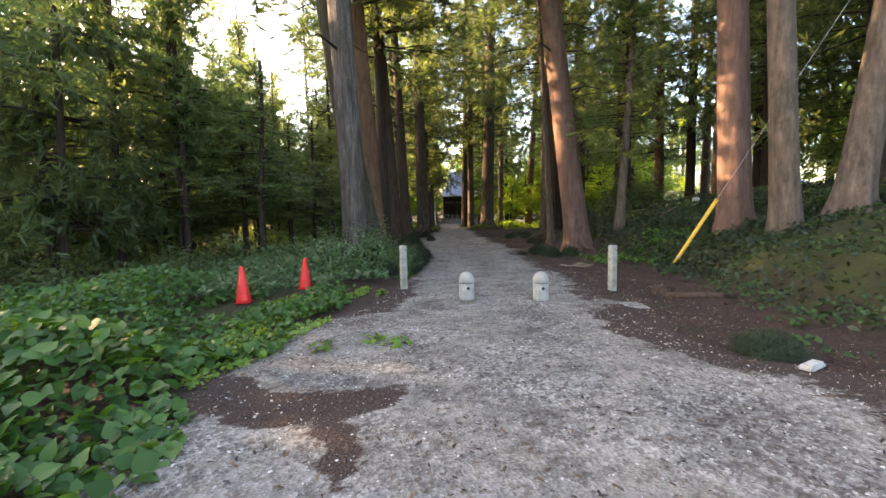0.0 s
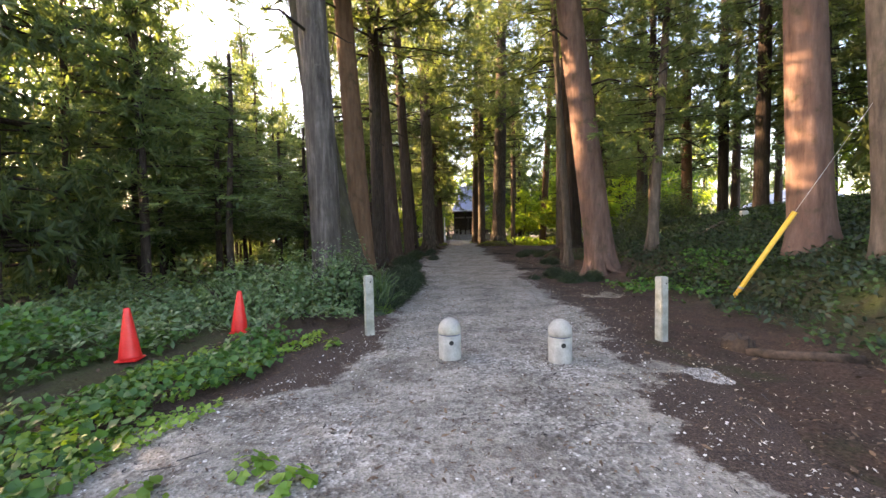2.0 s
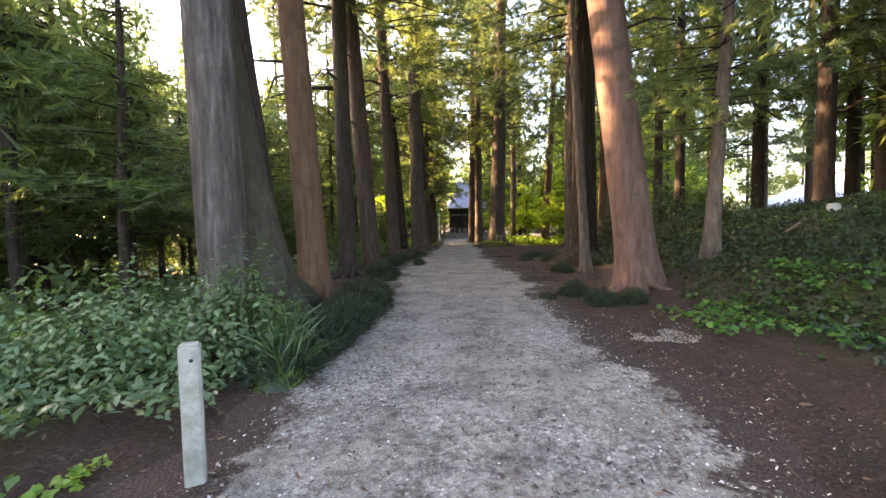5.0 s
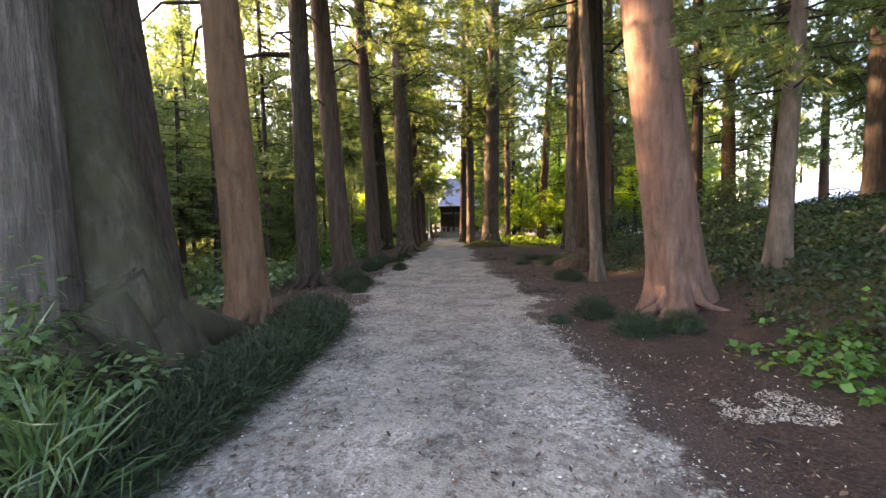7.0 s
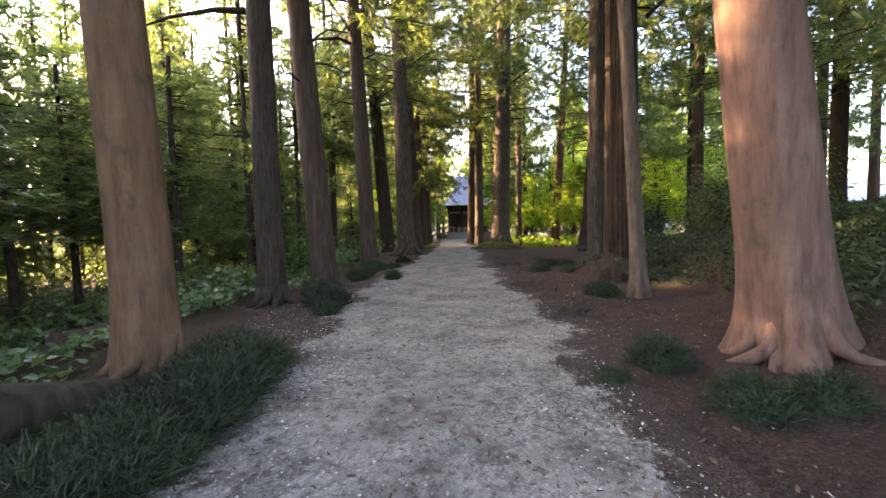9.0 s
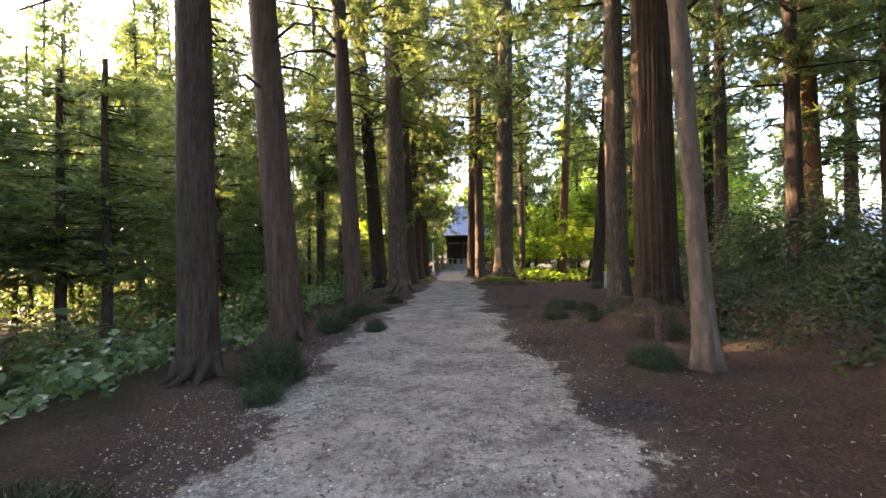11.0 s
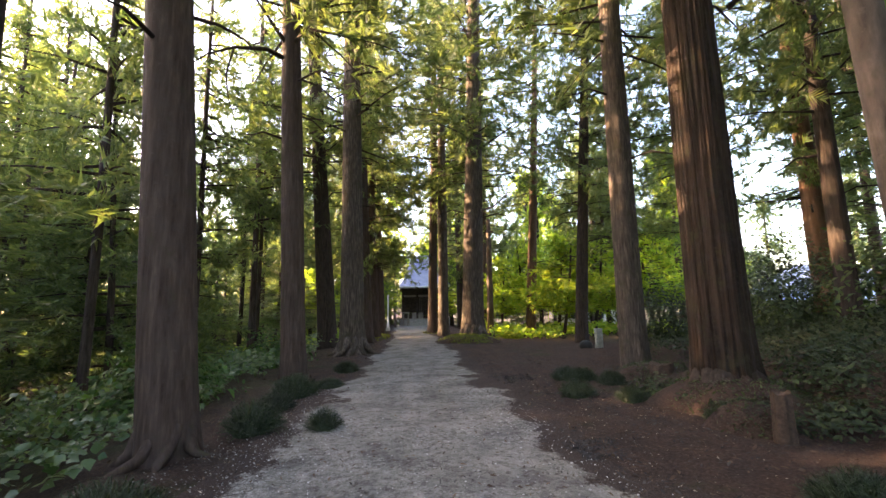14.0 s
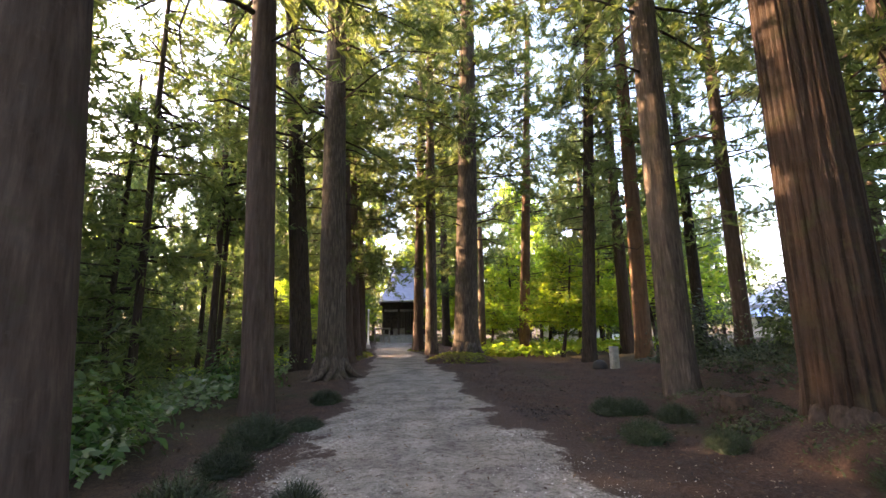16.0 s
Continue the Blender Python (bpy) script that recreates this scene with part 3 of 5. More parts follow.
def limb(tree, points, r0, mat):
    n = len(points)
    vs, fs = tube(points, [r0 * (1 - 0.85 * i / (n - 1)) for i in range(n)], 8)
    return part("limb", smooth(mesh_from("limb", vs, fs, mat)), None, tree)


def roots(tree, r, mat, directions, reach, lift=0.55, fat=1.0):
    """Surface roots: tapering knees that leave the trunk's foot and dive into the soil."""
    x0, y0 = tree.matrix_basis.translation.x, tree.matrix_basis.translation.y
    z0 = tree.matrix_basis.translation.z
    for k, deg in enumerate(directions):
        far_ = reach * (0.85 + 0.3 * ((k * 37) % 10) / 10)
        pts, rad = [], []
        for q in (0, 0.25, 0.5, 0.75, 1.0, 1.25):
            a = math.radians(deg + 14 * math.sin(3 * q + k))
            d = r * 0.72 + far_ * q
            x, y = d * math.cos(a), d * math.sin(a)
            g = gz(x0 + x, y0 + y) - z0
            pts.append((x, y, g + lift * max(0, 1 - q) ** 2.2 + 0.03 - 0.13 * max(0, q - 0.7)))
            rad.append(r * 0.30 * fat * (1 - 0.62 * q) * (1 + 0.15 * math.sin(9 * q + k)))
        vs, fs = tube(pts, rad, 10)
        part("root", smooth(mesh_from("root", vs, fs, mat)), None, tree)


big_a = avenue_tree("massive grey cedar fused from two leaning trunks", BARK_GREY, -2.38, 11.76, 0.35, (-0.035, 0), 26, 10, 0.6, 3, rough=0.10)
part("second_trunk", trunk_mesh("trunk", BARK_MOSSY, 0.31, 25, (-0.14, 0.02), 12, 0.8, 5, rough=0.06, swell=0.42), None, big_a, "dark mossy trunk grown into the first", pose(0.22, 0.66, 0))
# Dark bark paints in the shade the massive cedar throws on this brown trunk.
tree_a2 = avenue_tree("brown cedar leaning away behind the massive cedar", BARK_DARK, -2.50, 13.45, 0.30, (-0.11, 0.02), 22, 9, 0.5, 5)
tree_b = avenue_tree("orange-barked cypress with smooth straight trunk", BARK_ORANGE, -2.39, 15.5, 0.33, (-0.055, 0), 24, 9.5, 0.35, 8)
tree_c = avenue_tree("dark grey-brown cedar beside the gravel path", BARK_DARK, -2.60, 19.28, 0.275, (-0.005, 0), 23, 9, 0.4, 11)
tree_d = avenue_tree("brown cypress with straight trunk on the verge", BARK_BROWN, -2.36, 22.0, 0.345, (-0.06, 0), 23, 10, 0.3, 14)
tree_e = avenue_tree("slim brown cedar with a drooping dead limb", BARK_BROWN, -2.36, 27.9, 0.325, (-0.035, 0), 24, 10, 0.25, 17)
avenue_tree("dark leaning cedar in the second row", BARK_DARK, -3.0, 36.5, 0.42, (-0.065, 0), 24, 9, 0.25, 20)
tree_f = avenue_tree("grey peeling cedar with wide root flare", BARK_SHADE, -1.50, 33.1, 0.46, (-0.01, 0), 26, 9, 0.6, 23)
for k, (x, y, r) in enumerate([(-1.5, 38.9, 0.36), (-1.28, 41.4, 0.34), (-1.1, 44.2, 0.36), (-1.5, 48.0, 0.35)]):
    avenue_tree("brown cedar in the far row of the avenue", BARK_BROWN, x, y, r, (-0.03, 0), 22, 4.5, 0.5, 26 + 3 * k, crown_scale=(0.8, 1.1))

tree_r1 = avenue_tree("pinkish cypress with spreading surface roots", BARK_PINK, 4.92, 15.36, 0.425, (-0.125, 0), 25, 10, 0.60, 4)
avenue_tree("thin grey tree leaning on the bank", BARK_TAN, 6.22, 15.0, 0.15, (0.06, 0), 11, 3.4, 0.4, 7, crown_scale=(0.55, 0.5))
avenue_tree("pinkish cypress standing on the grassy bank", BARK_PINK, 7.54, 11.0, 0.38, (-0.045, 0), 24, 9, 0.5, 10)
avenue_tree("grey-brown cypress standing on the grassy bank", BARK_TAN, 7.45, 9.25, 0.27, (-0.065, 0), 23, 9, 0.25, 13)
avenue_tree("grey-brown cypress leaning outward on the bank", BARK_TAN, 8.6, 9.0, 0.31, (0.14, 0), 22, 9, 0.5, 16)
tree_rt = avenue_tree("slender tan tree leaning over the path", BARK_TAN, 4.96, 19.42, 0.155, (-0.055, 0), 18, 10, 0.7, 19, crown_scale=(0.6, 0.7))
tree_r0 = avenue_tree("huge cedar with deeply fluted reddish bark", BARK_RED, 6.12, 23.42, 0.50, (-0.005, 0), 27, 10, 0.45, 22, flutes=0.06)
tree_ru = avenue_tree("dark cedar with straight shaggy trunk", BARK_SHADE, 6.68, 27.5, 0.37, (0.005, 0), 25, 10, 0.4, 25)
# Orange bark puts the low sun's warm light into this trunk's colour.
avenue_tree("sunlit slim cedar behind the avenue", BARK_ORANGE, 10.97, 35.4, 0.36, (0.015, 0), 24, 10, 0.3, 28)
avenue_tree("thin dark cedar behind the avenue", BARK_DARK, 8.6, 35.6, 0.29, (0.075, 0), 22, 7, 0.3, 31, crown_scale=(0.7, 1))
tree_rm = avenue_tree("tall cedar with mossy root mound", BARK_SHADE, 4.05, 38.6, 0.58, (0.028, 0), 27, 9, 0.55, 34)
avenue_tree("cedar with warm brown bark at the path edge", BARK_BROWN, 2.37, 45.7, 0.33, (0.018, 0), 25, 9, 0.35, 37)
avenue_tree("grey cedar beside the path near the shrine", BARK_SHADE, 2.85, 42.6, 0.34, (0.005, 0), 25, 9, 0.35, 40)
# Sunlit tone again painted through the orange bark.
avenue_tree("sunlit slim cedar among maples", BARK_ORANGE, 9.0, 45.0, 0.36, (0.06, 0), 24, 10, 0.3, 43)
# The first trunk's orange bark carries sunlight in its colour.
for k, (x, y, r, b) in enumerate([(15.2, 30, 0.34, BARK_ORANGE), (16.2, 28, 0.30, BARK_DARK), (13.3, 20.7, 0.29, BARK_DARK), (15.6, 20.5, 0.33, BARK_DARK), (11.0, 25.5, 0.22, BARK_DARK), (13.5, 33, 0.3, BARK_BROWN),
                                  (12.5, 12.5, 0.3, BARK_DARK), (14.8, 14.5, 0.3, BARK_DARK), (17.5, 17.5, 0.3, BARK_BROWN), (18.5, 24.0, 0.3, BARK_BROWN), (13, 40, 0.35, BARK_BROWN), (6.8, 50, 0.35, BARK_BROWN), (5.4, 54, 0.35, BARK_DARK), (19.5, 26.5, 0.3, BARK_DARK), (22, 36, 0.35, BARK_BROWN), (25, 31, 0.35, BARK_DARK), (16.2, 38.5, 0.3, BARK_DARK), (20.5, 16.5, 0.3, BARK_DARK), (22.5, 29.5, 0.3, BARK_DARK), (26.0, 37.0, 0.3, BARK_BROWN)]):
    avenue_tree("dark cedar standing on the wooded bank", b, x, y, r, (0.01 * (k % 3 - 1), 0), 20, 4.6 + 1.3 * (k % 3), 0.3, 50 + 3 * k, crown_scale=(0.85, 0.95))

roots(tree_r1, 0.425, BARK_PINK, [165, 200, 232, 258, 282], 0.38, 0.55)
for turn_, reach_, lift_ in ((83, 1.9, 1.15), (62, 1.6, 1.1), (40, 1.1, 1.0), (10, 0.8, 0.9), (-35, 0.7, 0.6), (-75, 0.6, 0.5)):
    roots(big_a, 0.62, BARK_MOSSY, [turn_], reach_, lift_, 1.7 if turn_ > 30 else 1.2)
ridge = [(0.30, 0.45, 0.85), (0.46, 0.95, 0.55), (0.52, 1.5, 0.33), (0.46, 2.1, 0.17), (0.34, 2.7, 0.04), (0.25, 3.1, -0.08)]
vs, fs = tube(ridge, [0.30, 0.28, 0.24, 0.19, 0.13, 0.06], 16)
part("root", smooth(mesh_from("root", vs, fs, BARK_MOSSY)), None, big_a, "broad mossy surface root")
roots(tree_r0, 0.52, BARK_DARK, [165, 190, 208, 228, 250, 272, 295], 0.7, 0.5)
roots(tree_a2, 0.27, BARK_DARK, [200, 260, 320], 0.35, 0.35)
roots(tree_d, 0.33, BARK_BROWN, [200, 250, 300, 350], 0.35, 0.35)
roots(tree_c, 0.33, BARK_DARK, [215, 265, 310, 355], 0.3, 0.3)
roots(tree_f, 0.48, BARK_SHADE, [190, 240, 280, 325, 5], 0.6, 0.6)
roots(tree_b, 0.36, BARK_ORANGE, [220, 275, 330], 0.3, 0.3)
roots(tree_rm, 0.58, BARK_SHADE, [170, 215, 255, 300, 340], 0.7, 0.7)

# the plantation of thin dark cedars beside the avenue
slim = []
for k in range(8):
    t = thing("young_cedar", "thin dark cedar in the dense plantation", "tree", (-200 - 6 * k, -200, 0), group="plantation cedars")
    part("trunk", trunk_mesh("trunk", BARK_SLIM, 0.11, 13, (0, 0), 80 + k, 0.4, 5, seg=10, bend=0.05), None, t)
    crowned(t, SLIM[k], (0, 0), 3.4 if k % 4 < 2 else 0.7, (1, 1) if k % 4 < 2 else (1.1, 1.25), 0)
    slim.append(t)
spots = []


def glade(x, y):
    """How near a place lies to the open strip through the plantation, 1 at its middle."""
    u = np.clip(((x + 7) * -13 + (y - 26) * 32) / (13 ** 2 + 32 ** 2), 0, 1)
    return 1 - math.hypot(x + 7 + 13 * u, y - 26 - 32 * u) / 3.3


# lanes where the low sun finds its way between the plantation trees
SUN_LANES = ((25.3, 1.5), (16.8, 5.4), (39.6, 0.8), (43.5, 0.4), (47.3, 0.4))


def lane_height(x, y, w):
    """How tall a tree may grow where the low sun slips past it, or none."""
    low = [z + 0.326 * (5 - x) for c, z in SUN_LANES if abs(y + 0.316 * x - c) < w * (1 if c < 38 else 2.3)]
    return min(low) if low else None


while len(spots) < 128:
    x, y = -5.5 - 23.5 * rng.uniform(0, 1) ** 1.3, rng.uniform(2, 62)
    if y < 26 - 2.2 * (-x - 5.5) - 12 or (x > -9 and y < 11):
        continue
    if y < 30 and x < -8 and rng.uniform() < 0.3:
        continue
    if all((x - p) ** 2 + (y - q) ** 2 > 1.5 for p, q in spots):
        spots.append((x, y))
spots = [q for k, q in enumerate(spots) if not (glade(*q) > 0 and k % 5 in (0, 2)) and not (k % 4 == 1 and 18 < q[1] < 36 and q[0] > -13)]
for k, (x, y) in enumerate(spots):
    open_strip = glade(x, y) > 0
    s = rng.uniform(0.70, 0.90) if open_strip else (rng.uniform(0.78, 1.15) if y < 28 else rng.uniform(0.85, 1.3))
    tall = s * rng.uniform(0.9, 1.2) * (1.0 if open_strip or y < 24 else 1.18)
    cap = lane_height(x, y, 0.75)
    if 13 < y < 32 and -0.58 * y < x < -0.28 * y:
        cap = min(cap or 99, 7.2)
    if cap:
        tall = min(tall, cap / 13.5)
    m = pose(x, y, gz(x, y), rng.uniform(-2, 2), rng.uniform(-2, 2), rng.uniform(0, 360)) @ Matrix.Diagonal((s * (1.15 if open_strip else 1), s * (1.15 if open_strip else 1), tall, 1))
    copy_thing(slim[(k % 2) + (2 if open_strip or (x < -11 and y < 27) else 0) + (4 if x > -12.5 else 0)], m)
for x, y, tall in ((-7.0, 27.2, 1.25), (-9.3, 30.6, 1.3), (-6.6, 31.5, 1.1)):
    copy_thing(slim[4], pose(x, y, gz(x, y), 0, 0, 40 * x) @ Matrix.Diagonal((1.1, 1.1, tall, 1)))
for t in slim:
    t.matrix_basis = pose(-9 - 2 * slim.index(t), 15 + 3.5 * slim.index(t), gz(-9 - 2 * slim.index(t), 15 + 3.5 * slim.index(t)))

# low dead limbs on the avenue trunks
limb(tree_c, [(-0.3, 0, 5.9), (-0.9, -0.1, 5.9), (-1.7, -0.2, 5.75), (-2.6, -0.2, 5.5)], 0.07, BARK_DARK)
limb(tree_e, [(-0.4, -0.15, 8.75), (-0.9, -0.3, 8.95), (-1.7, -0.5, 8.85), (-2.3, -0.7, 8.5), (-2.7, -0.8, 8.1)], 0.07, BARK_DARK)
limb(tree_e, [(-1.7, -0.5, 8.85), (-1.85, -0.55, 8.0), (-1.75, -0.55, 7.3), (-1.55, -0.5, 6.7)], 0.028, BARK_DARK)
limb(tree_e, [(-0.4, -0.15, 9.2), (-1.1, -0.5, 10.2), (-1.9, -0.8, 11.4)], 0.06, BARK_DARK)
limb(tree_rm, [(0.5, -0.3, 6.8), (1.2, -0.5, 7.0), (1.9, -0.6, 7.6), (2.1, -0.6, 8.8)], 0.06, BARK_TAN)
limb(tree_rm, [(0.6, -0.3, 10.3), (2.0, -0.6, 11.2), (3.6, -0.9, 12.4)], 0.06, BARK_DARK)
limb(tree_r0, [(0.5, -0.4, 7.2), (1.4, -0.8, 8.0), (2.4, -1.0, 8.2)], 0.06, BARK_DARK)

# trees and woods beyond the avenue
maple = thing("maple_tree", "young maple with bright yellow-green leaves", "tree", (9.6, 40.5, gz(9.6, 40.5)), group="maples")
part("trunk", trunk_mesh("trunk", BARK_DARK, 0.10, 5.5, (0.12, 0), 90, 0.4, 4, seg=12, bend=0.15), None, maple)
crowned(maple, BROADLEAF[0], (0.1, 0), 1.4, (1, 0.9), 0)
for k, (x, y, sc) in enumerate([(12.8, 43.5, 1.2), (7.3, 46.5, 1.0), (15.5, 41, 1.1), (10.6, 50, 1.3), (6.2, 57, 1.1), (-6.0, 47, 0.9), (-4.6, 54, 1.0), (-2.2, 56.5, 0.8), (13.5, 52, 1.5)]):
    copy_thing(maple, pose(x, y, gz(x, y), 0, 0, 50 * k) @ Matrix.Diagonal((sc, sc, sc, 1)))
wood = []
for k in range(3):
    t = thing("woodland_tree", "leafy tree in the woods around the shrine", "tree", (-14 + 13 * k, 74 + 3 * k, -0.8), group="woodland trees")
    part("trunk", trunk_mesh("trunk", BARK_DARK, 0.22, 13, (0, 0), 95 + k, 0.4, 5, seg=12), None, t)
    crowned(t, WIDE[k], (0, 0), 1.6, (1, 1), 0)
    wood.append(t)
ring = [(-35 + 5.5 * i + 2 * math.sin(3 * i), 70 + 6 * math.sin(2.1 * i)) for i in range(15)]
ring += [(-30 + 7 * i, 84 + 3 * math.cos(i)) for i in range(10)]
ring += [(-31 + 2.2 * math.sin(1.7 * i), 3 + 5.2 * i) for i in range(7)] + [(-38 + 2 * math.cos(i), 1 + 6 * i) for i in range(7)]
ring += [(20 + 2.5 * math.sin(2.3 * i), 45 + 4.0 * i) for i in range(7)] + [(24 + 1.5 * math.sin(i), 2 + 5 * i) for i in range(5)]
ring += [(20, 12), (21, 19), (23.5, 26), (16.5, 9)]
ring += [(34 + 7 * i, 96 - 4 * i + 3 * math.sin(2 * i)) for i in range(9)]
ring += [(5.5, 63), (9, 60), (14, 58), (-5, 62), (-9, 58), (17, 50), (-13, 66)]
# Unseen trees added behind the start to hold back sky light.
ring += [(-22 + 8 * i, -24 - 2 * (i % 2)) for i in range(6)]
for k, (x, y) in enumerate(ring):
    sc = 0.8 + 0.45 * ((k * 37) % 11) / 10
    if x < -26 and y < 60 and lane_height(x, y, 2.2):
        continue
    copy_thing(wood[(k * 7 + k // 3) % 3], pose(x, y, gz(x, y), 0, 0, 67 * k) @ Matrix.Diagonal((sc * 1.1, sc * 1.1, sc * (1.55 if y > 56 else 1.2), 1)))

thicket = thing("thicket", "dense sunlit thicket closing the edge of the woods", "thicket", (-27, 6, gz(-27, 6)), group="thickets")
tagged(part("foliage", WIDE[0][0], None, thicket, "", pose(0, 0, -0.2) @ Matrix.Diagonal((1.0, 1.0, 0.36, 1))), kind="stuff")
tagged(part("branchwork", WIDE[0][1], None, thicket, "", pose(0, 0, -0.2) @ Matrix.Diagonal((1.0, 1.0, 0.36, 1))), kind="stuff")
edge_spots = [(-27 + 1.5 * math.sin(2 * i), 10 + 4.2 * i) for i in range(12)] + [(-22 + 5.0 * i, 66 + 2 * math.sin(i)) for i in range(10)] + [(-16 + 0.8 * i, 50 + 3.5 * i) for i in range(4)]
for k, (x, y) in enumerate(edge_spots):
    copy_thing(thicket, pose(x, y, gz(x, y), 0, 0, 71 * k) @ Matrix.Diagonal((1, 1, 0.85 + 0.4 * ((k * 5) % 7) / 7, 1)))

# ---------------------------------------------------------------- undergrowth


def cover(name, label, template, mat, n, xr, yr, where, height, size, tilt, kind="stuff", category="plants"):
    """A carpet of leaves over the ground inside a region."""
    x, y = rng.uniform(*xr, n * 3), rng.uniform(*yr, n * 3)
    keep = where(x, y)
    x, y = x[keep][:n], y[keep][:n]
    z = ground_z(x, y) + height(x, y) * rng.uniform(0.15, 1.0, len(x)) ** 0.5
    up = np.stack([rng.normal(size=len(x)) * tilt, rng.normal(size=len(x)) * tilt - 0.15, np.ones(len(x))], 1)
    me = scatter(name, template, np.stack([x, y, z], 1), up, rng.uniform(*size, len(x)), mat)
    return tagged(new(name, me), label, category, kind=kind)


def lumps(x, y, f=1.0):
    return 0.5 + 0.28 * np.sin(1.9 * f * x + 0.7 * y) + 0.22 * np.sin(2.7 * f * y - 1.1 * x + 1.3)


def clear_of_cones(x, y):
    return sum((((x - a) / 0.42) ** 2 + ((y - b + 0.75) / 1.0) ** 2 < 1) for a, b in ((-3.43, 7.2), (-2.83, 8.6))) > 0


def vine_edge(x, y):
    return ~clear_of_cones(x, y) & (x < left_edge(y) + np.interp(y, [-3, 2, 4, 6, 9], [0.3, 0.15, -0.12, -0.42, -0.8]) + 0.2 * np.sin(3 * y))


def vine_height(x, y):
    return (0.15 + 0.60 * lumps(x, y)) * np.clip((left_edge(y) + 0.3 - x) * 0.8, 0.12, 1) * np.where(x > -4.2, np.interp(y, [4.0, 6.2], [1, 0.35]), 1)


cover("vine_undergrowth", "dense green broad-leaved vines covering the verge", HEART, LEAF_VINE, 10500, (-8, -1.6), (-2, 4.6), vine_edge, vine_height, (0.06, 0.15), 0.65)
cover("vine_undergrowth", "low fresh green creepers spreading before the cones", BROAD, LEAF_VINE, 9000, (-8, -1.6), (4.3, 8.2), vine_edge, vine_height, (0.04, 0.10), 0.65)
cover("low_weeds", "small fresh weeds sprouting over bare soil", BROAD, LEAF_WEED, 2000, (-3.6, -1.3), (4.0, 8.0),
      lambda x, y: vine_edge(x + 0.15, y) & (lumps(x, y, 3.1) > 0.5), lambda x, y: 0.06 + 0.12 * lumps(x, y, 2), (0.03, 0.07), 0.6)
cover("vine_undergrowth", "pale green creeping vines around the cones", OVAL, LEAF_SHRUB, 13000, (-9, -1.2), (7.0, 13.5),
      lambda x, y: (x < left_edge(y) - 0.5 + 0.2 * np.sin(3 * y)) & ~((x > -2.2) & (y < 8.8)) & ~clear_of_cones(x, y), lambda x, y: 0.08 + 0.38 * lumps(x, y, 1.3), (0.07, 0.14), 0.55)
cover("low_weeds", "small yellow-green weeds creeping onto the gravel", BROAD, LEAF_WEED, 2200, (-3.2, -1.0), (3.5, 8.6),
      lambda x, y: np.abs(x - left_edge(y) + 0.25 + 0.5 * (y > 6)) < 0.35 * lumps(x, y, 2), lambda x, y: 0.05 + 0 * x, (0.03, 0.07), 0.5)
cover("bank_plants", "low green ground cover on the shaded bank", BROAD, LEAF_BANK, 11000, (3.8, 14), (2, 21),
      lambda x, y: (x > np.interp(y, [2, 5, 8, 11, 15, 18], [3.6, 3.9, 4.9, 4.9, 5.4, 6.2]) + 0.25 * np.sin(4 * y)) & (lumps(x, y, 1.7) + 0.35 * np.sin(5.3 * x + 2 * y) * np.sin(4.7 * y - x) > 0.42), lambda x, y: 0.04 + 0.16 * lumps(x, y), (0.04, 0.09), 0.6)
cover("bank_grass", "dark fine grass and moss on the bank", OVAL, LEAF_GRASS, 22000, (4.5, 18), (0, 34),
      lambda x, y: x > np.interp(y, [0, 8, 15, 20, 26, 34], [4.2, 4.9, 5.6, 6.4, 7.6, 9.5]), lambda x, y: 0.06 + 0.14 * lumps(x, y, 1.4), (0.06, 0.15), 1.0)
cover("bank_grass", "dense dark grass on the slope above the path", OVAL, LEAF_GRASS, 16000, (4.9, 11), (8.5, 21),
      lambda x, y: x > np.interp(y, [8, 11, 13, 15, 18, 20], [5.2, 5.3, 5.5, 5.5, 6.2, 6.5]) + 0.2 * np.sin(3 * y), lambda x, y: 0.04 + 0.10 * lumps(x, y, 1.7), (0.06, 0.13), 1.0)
cover("bank_ivy", "dark ivy trailing over the bank behind the cedar", OVAL, LEAF_IVY, 13000, (5.2, 13), (19.2, 30),
      lambda x, y: (x > np.interp(y, [19, 20.5, 23, 25, 30], [5.9, 6.0, 6.5, 7.2, 8.2]) + 0.3 * np.sin(3 * y)) & (lumps(x, y, 1.9) > 0.2), lambda x, y: 0.05 + 0.20 * lumps(x, y, 1.2), (0.05, 0.10), 0.7)
cover("yellow_weeds", "yellowing weeds at the foot of the bank", BROAD, LEAF_WEED, 110, (3.8, 6.0), (10.8, 14.0),
      lambda x, y: (x - 4.9) ** 2 / 1.0 + (y - 12.6) ** 2 / 1.2 < lumps(x, y, 3), lambda x, y: 0.08 + 0 * x, (0.05, 0.11), 0.5)
cover("bank_plants", "fresh green weeds at the foot of the bank", BROAD, LEAF_VINE, 700, (4.2, 7.5), (10.2, 14.4),
      lambda x, y: (x - 5.6) ** 2 / 2.2 + (y - 12.2) ** 2 / 2.6 < 1.3 * lumps(x, y, 3), lambda x, y: 0.05 + 0.16 * lumps(x, y, 2), (0.05, 0.11), 0.6)
cover("forest_undergrowth", "leafy shade plants below the row of cedars", BROAD, LEAF_SHRUB, 10000, (-8, -2.6), (13.5, 40),
      lambda x, y: x < -3.1 - 0.3 * np.sin(2 * y), lambda x, y: 0.10 + 0.75 * lumps(x, y, 0.8) ** 2, (0.07, 0.16), 0.6)
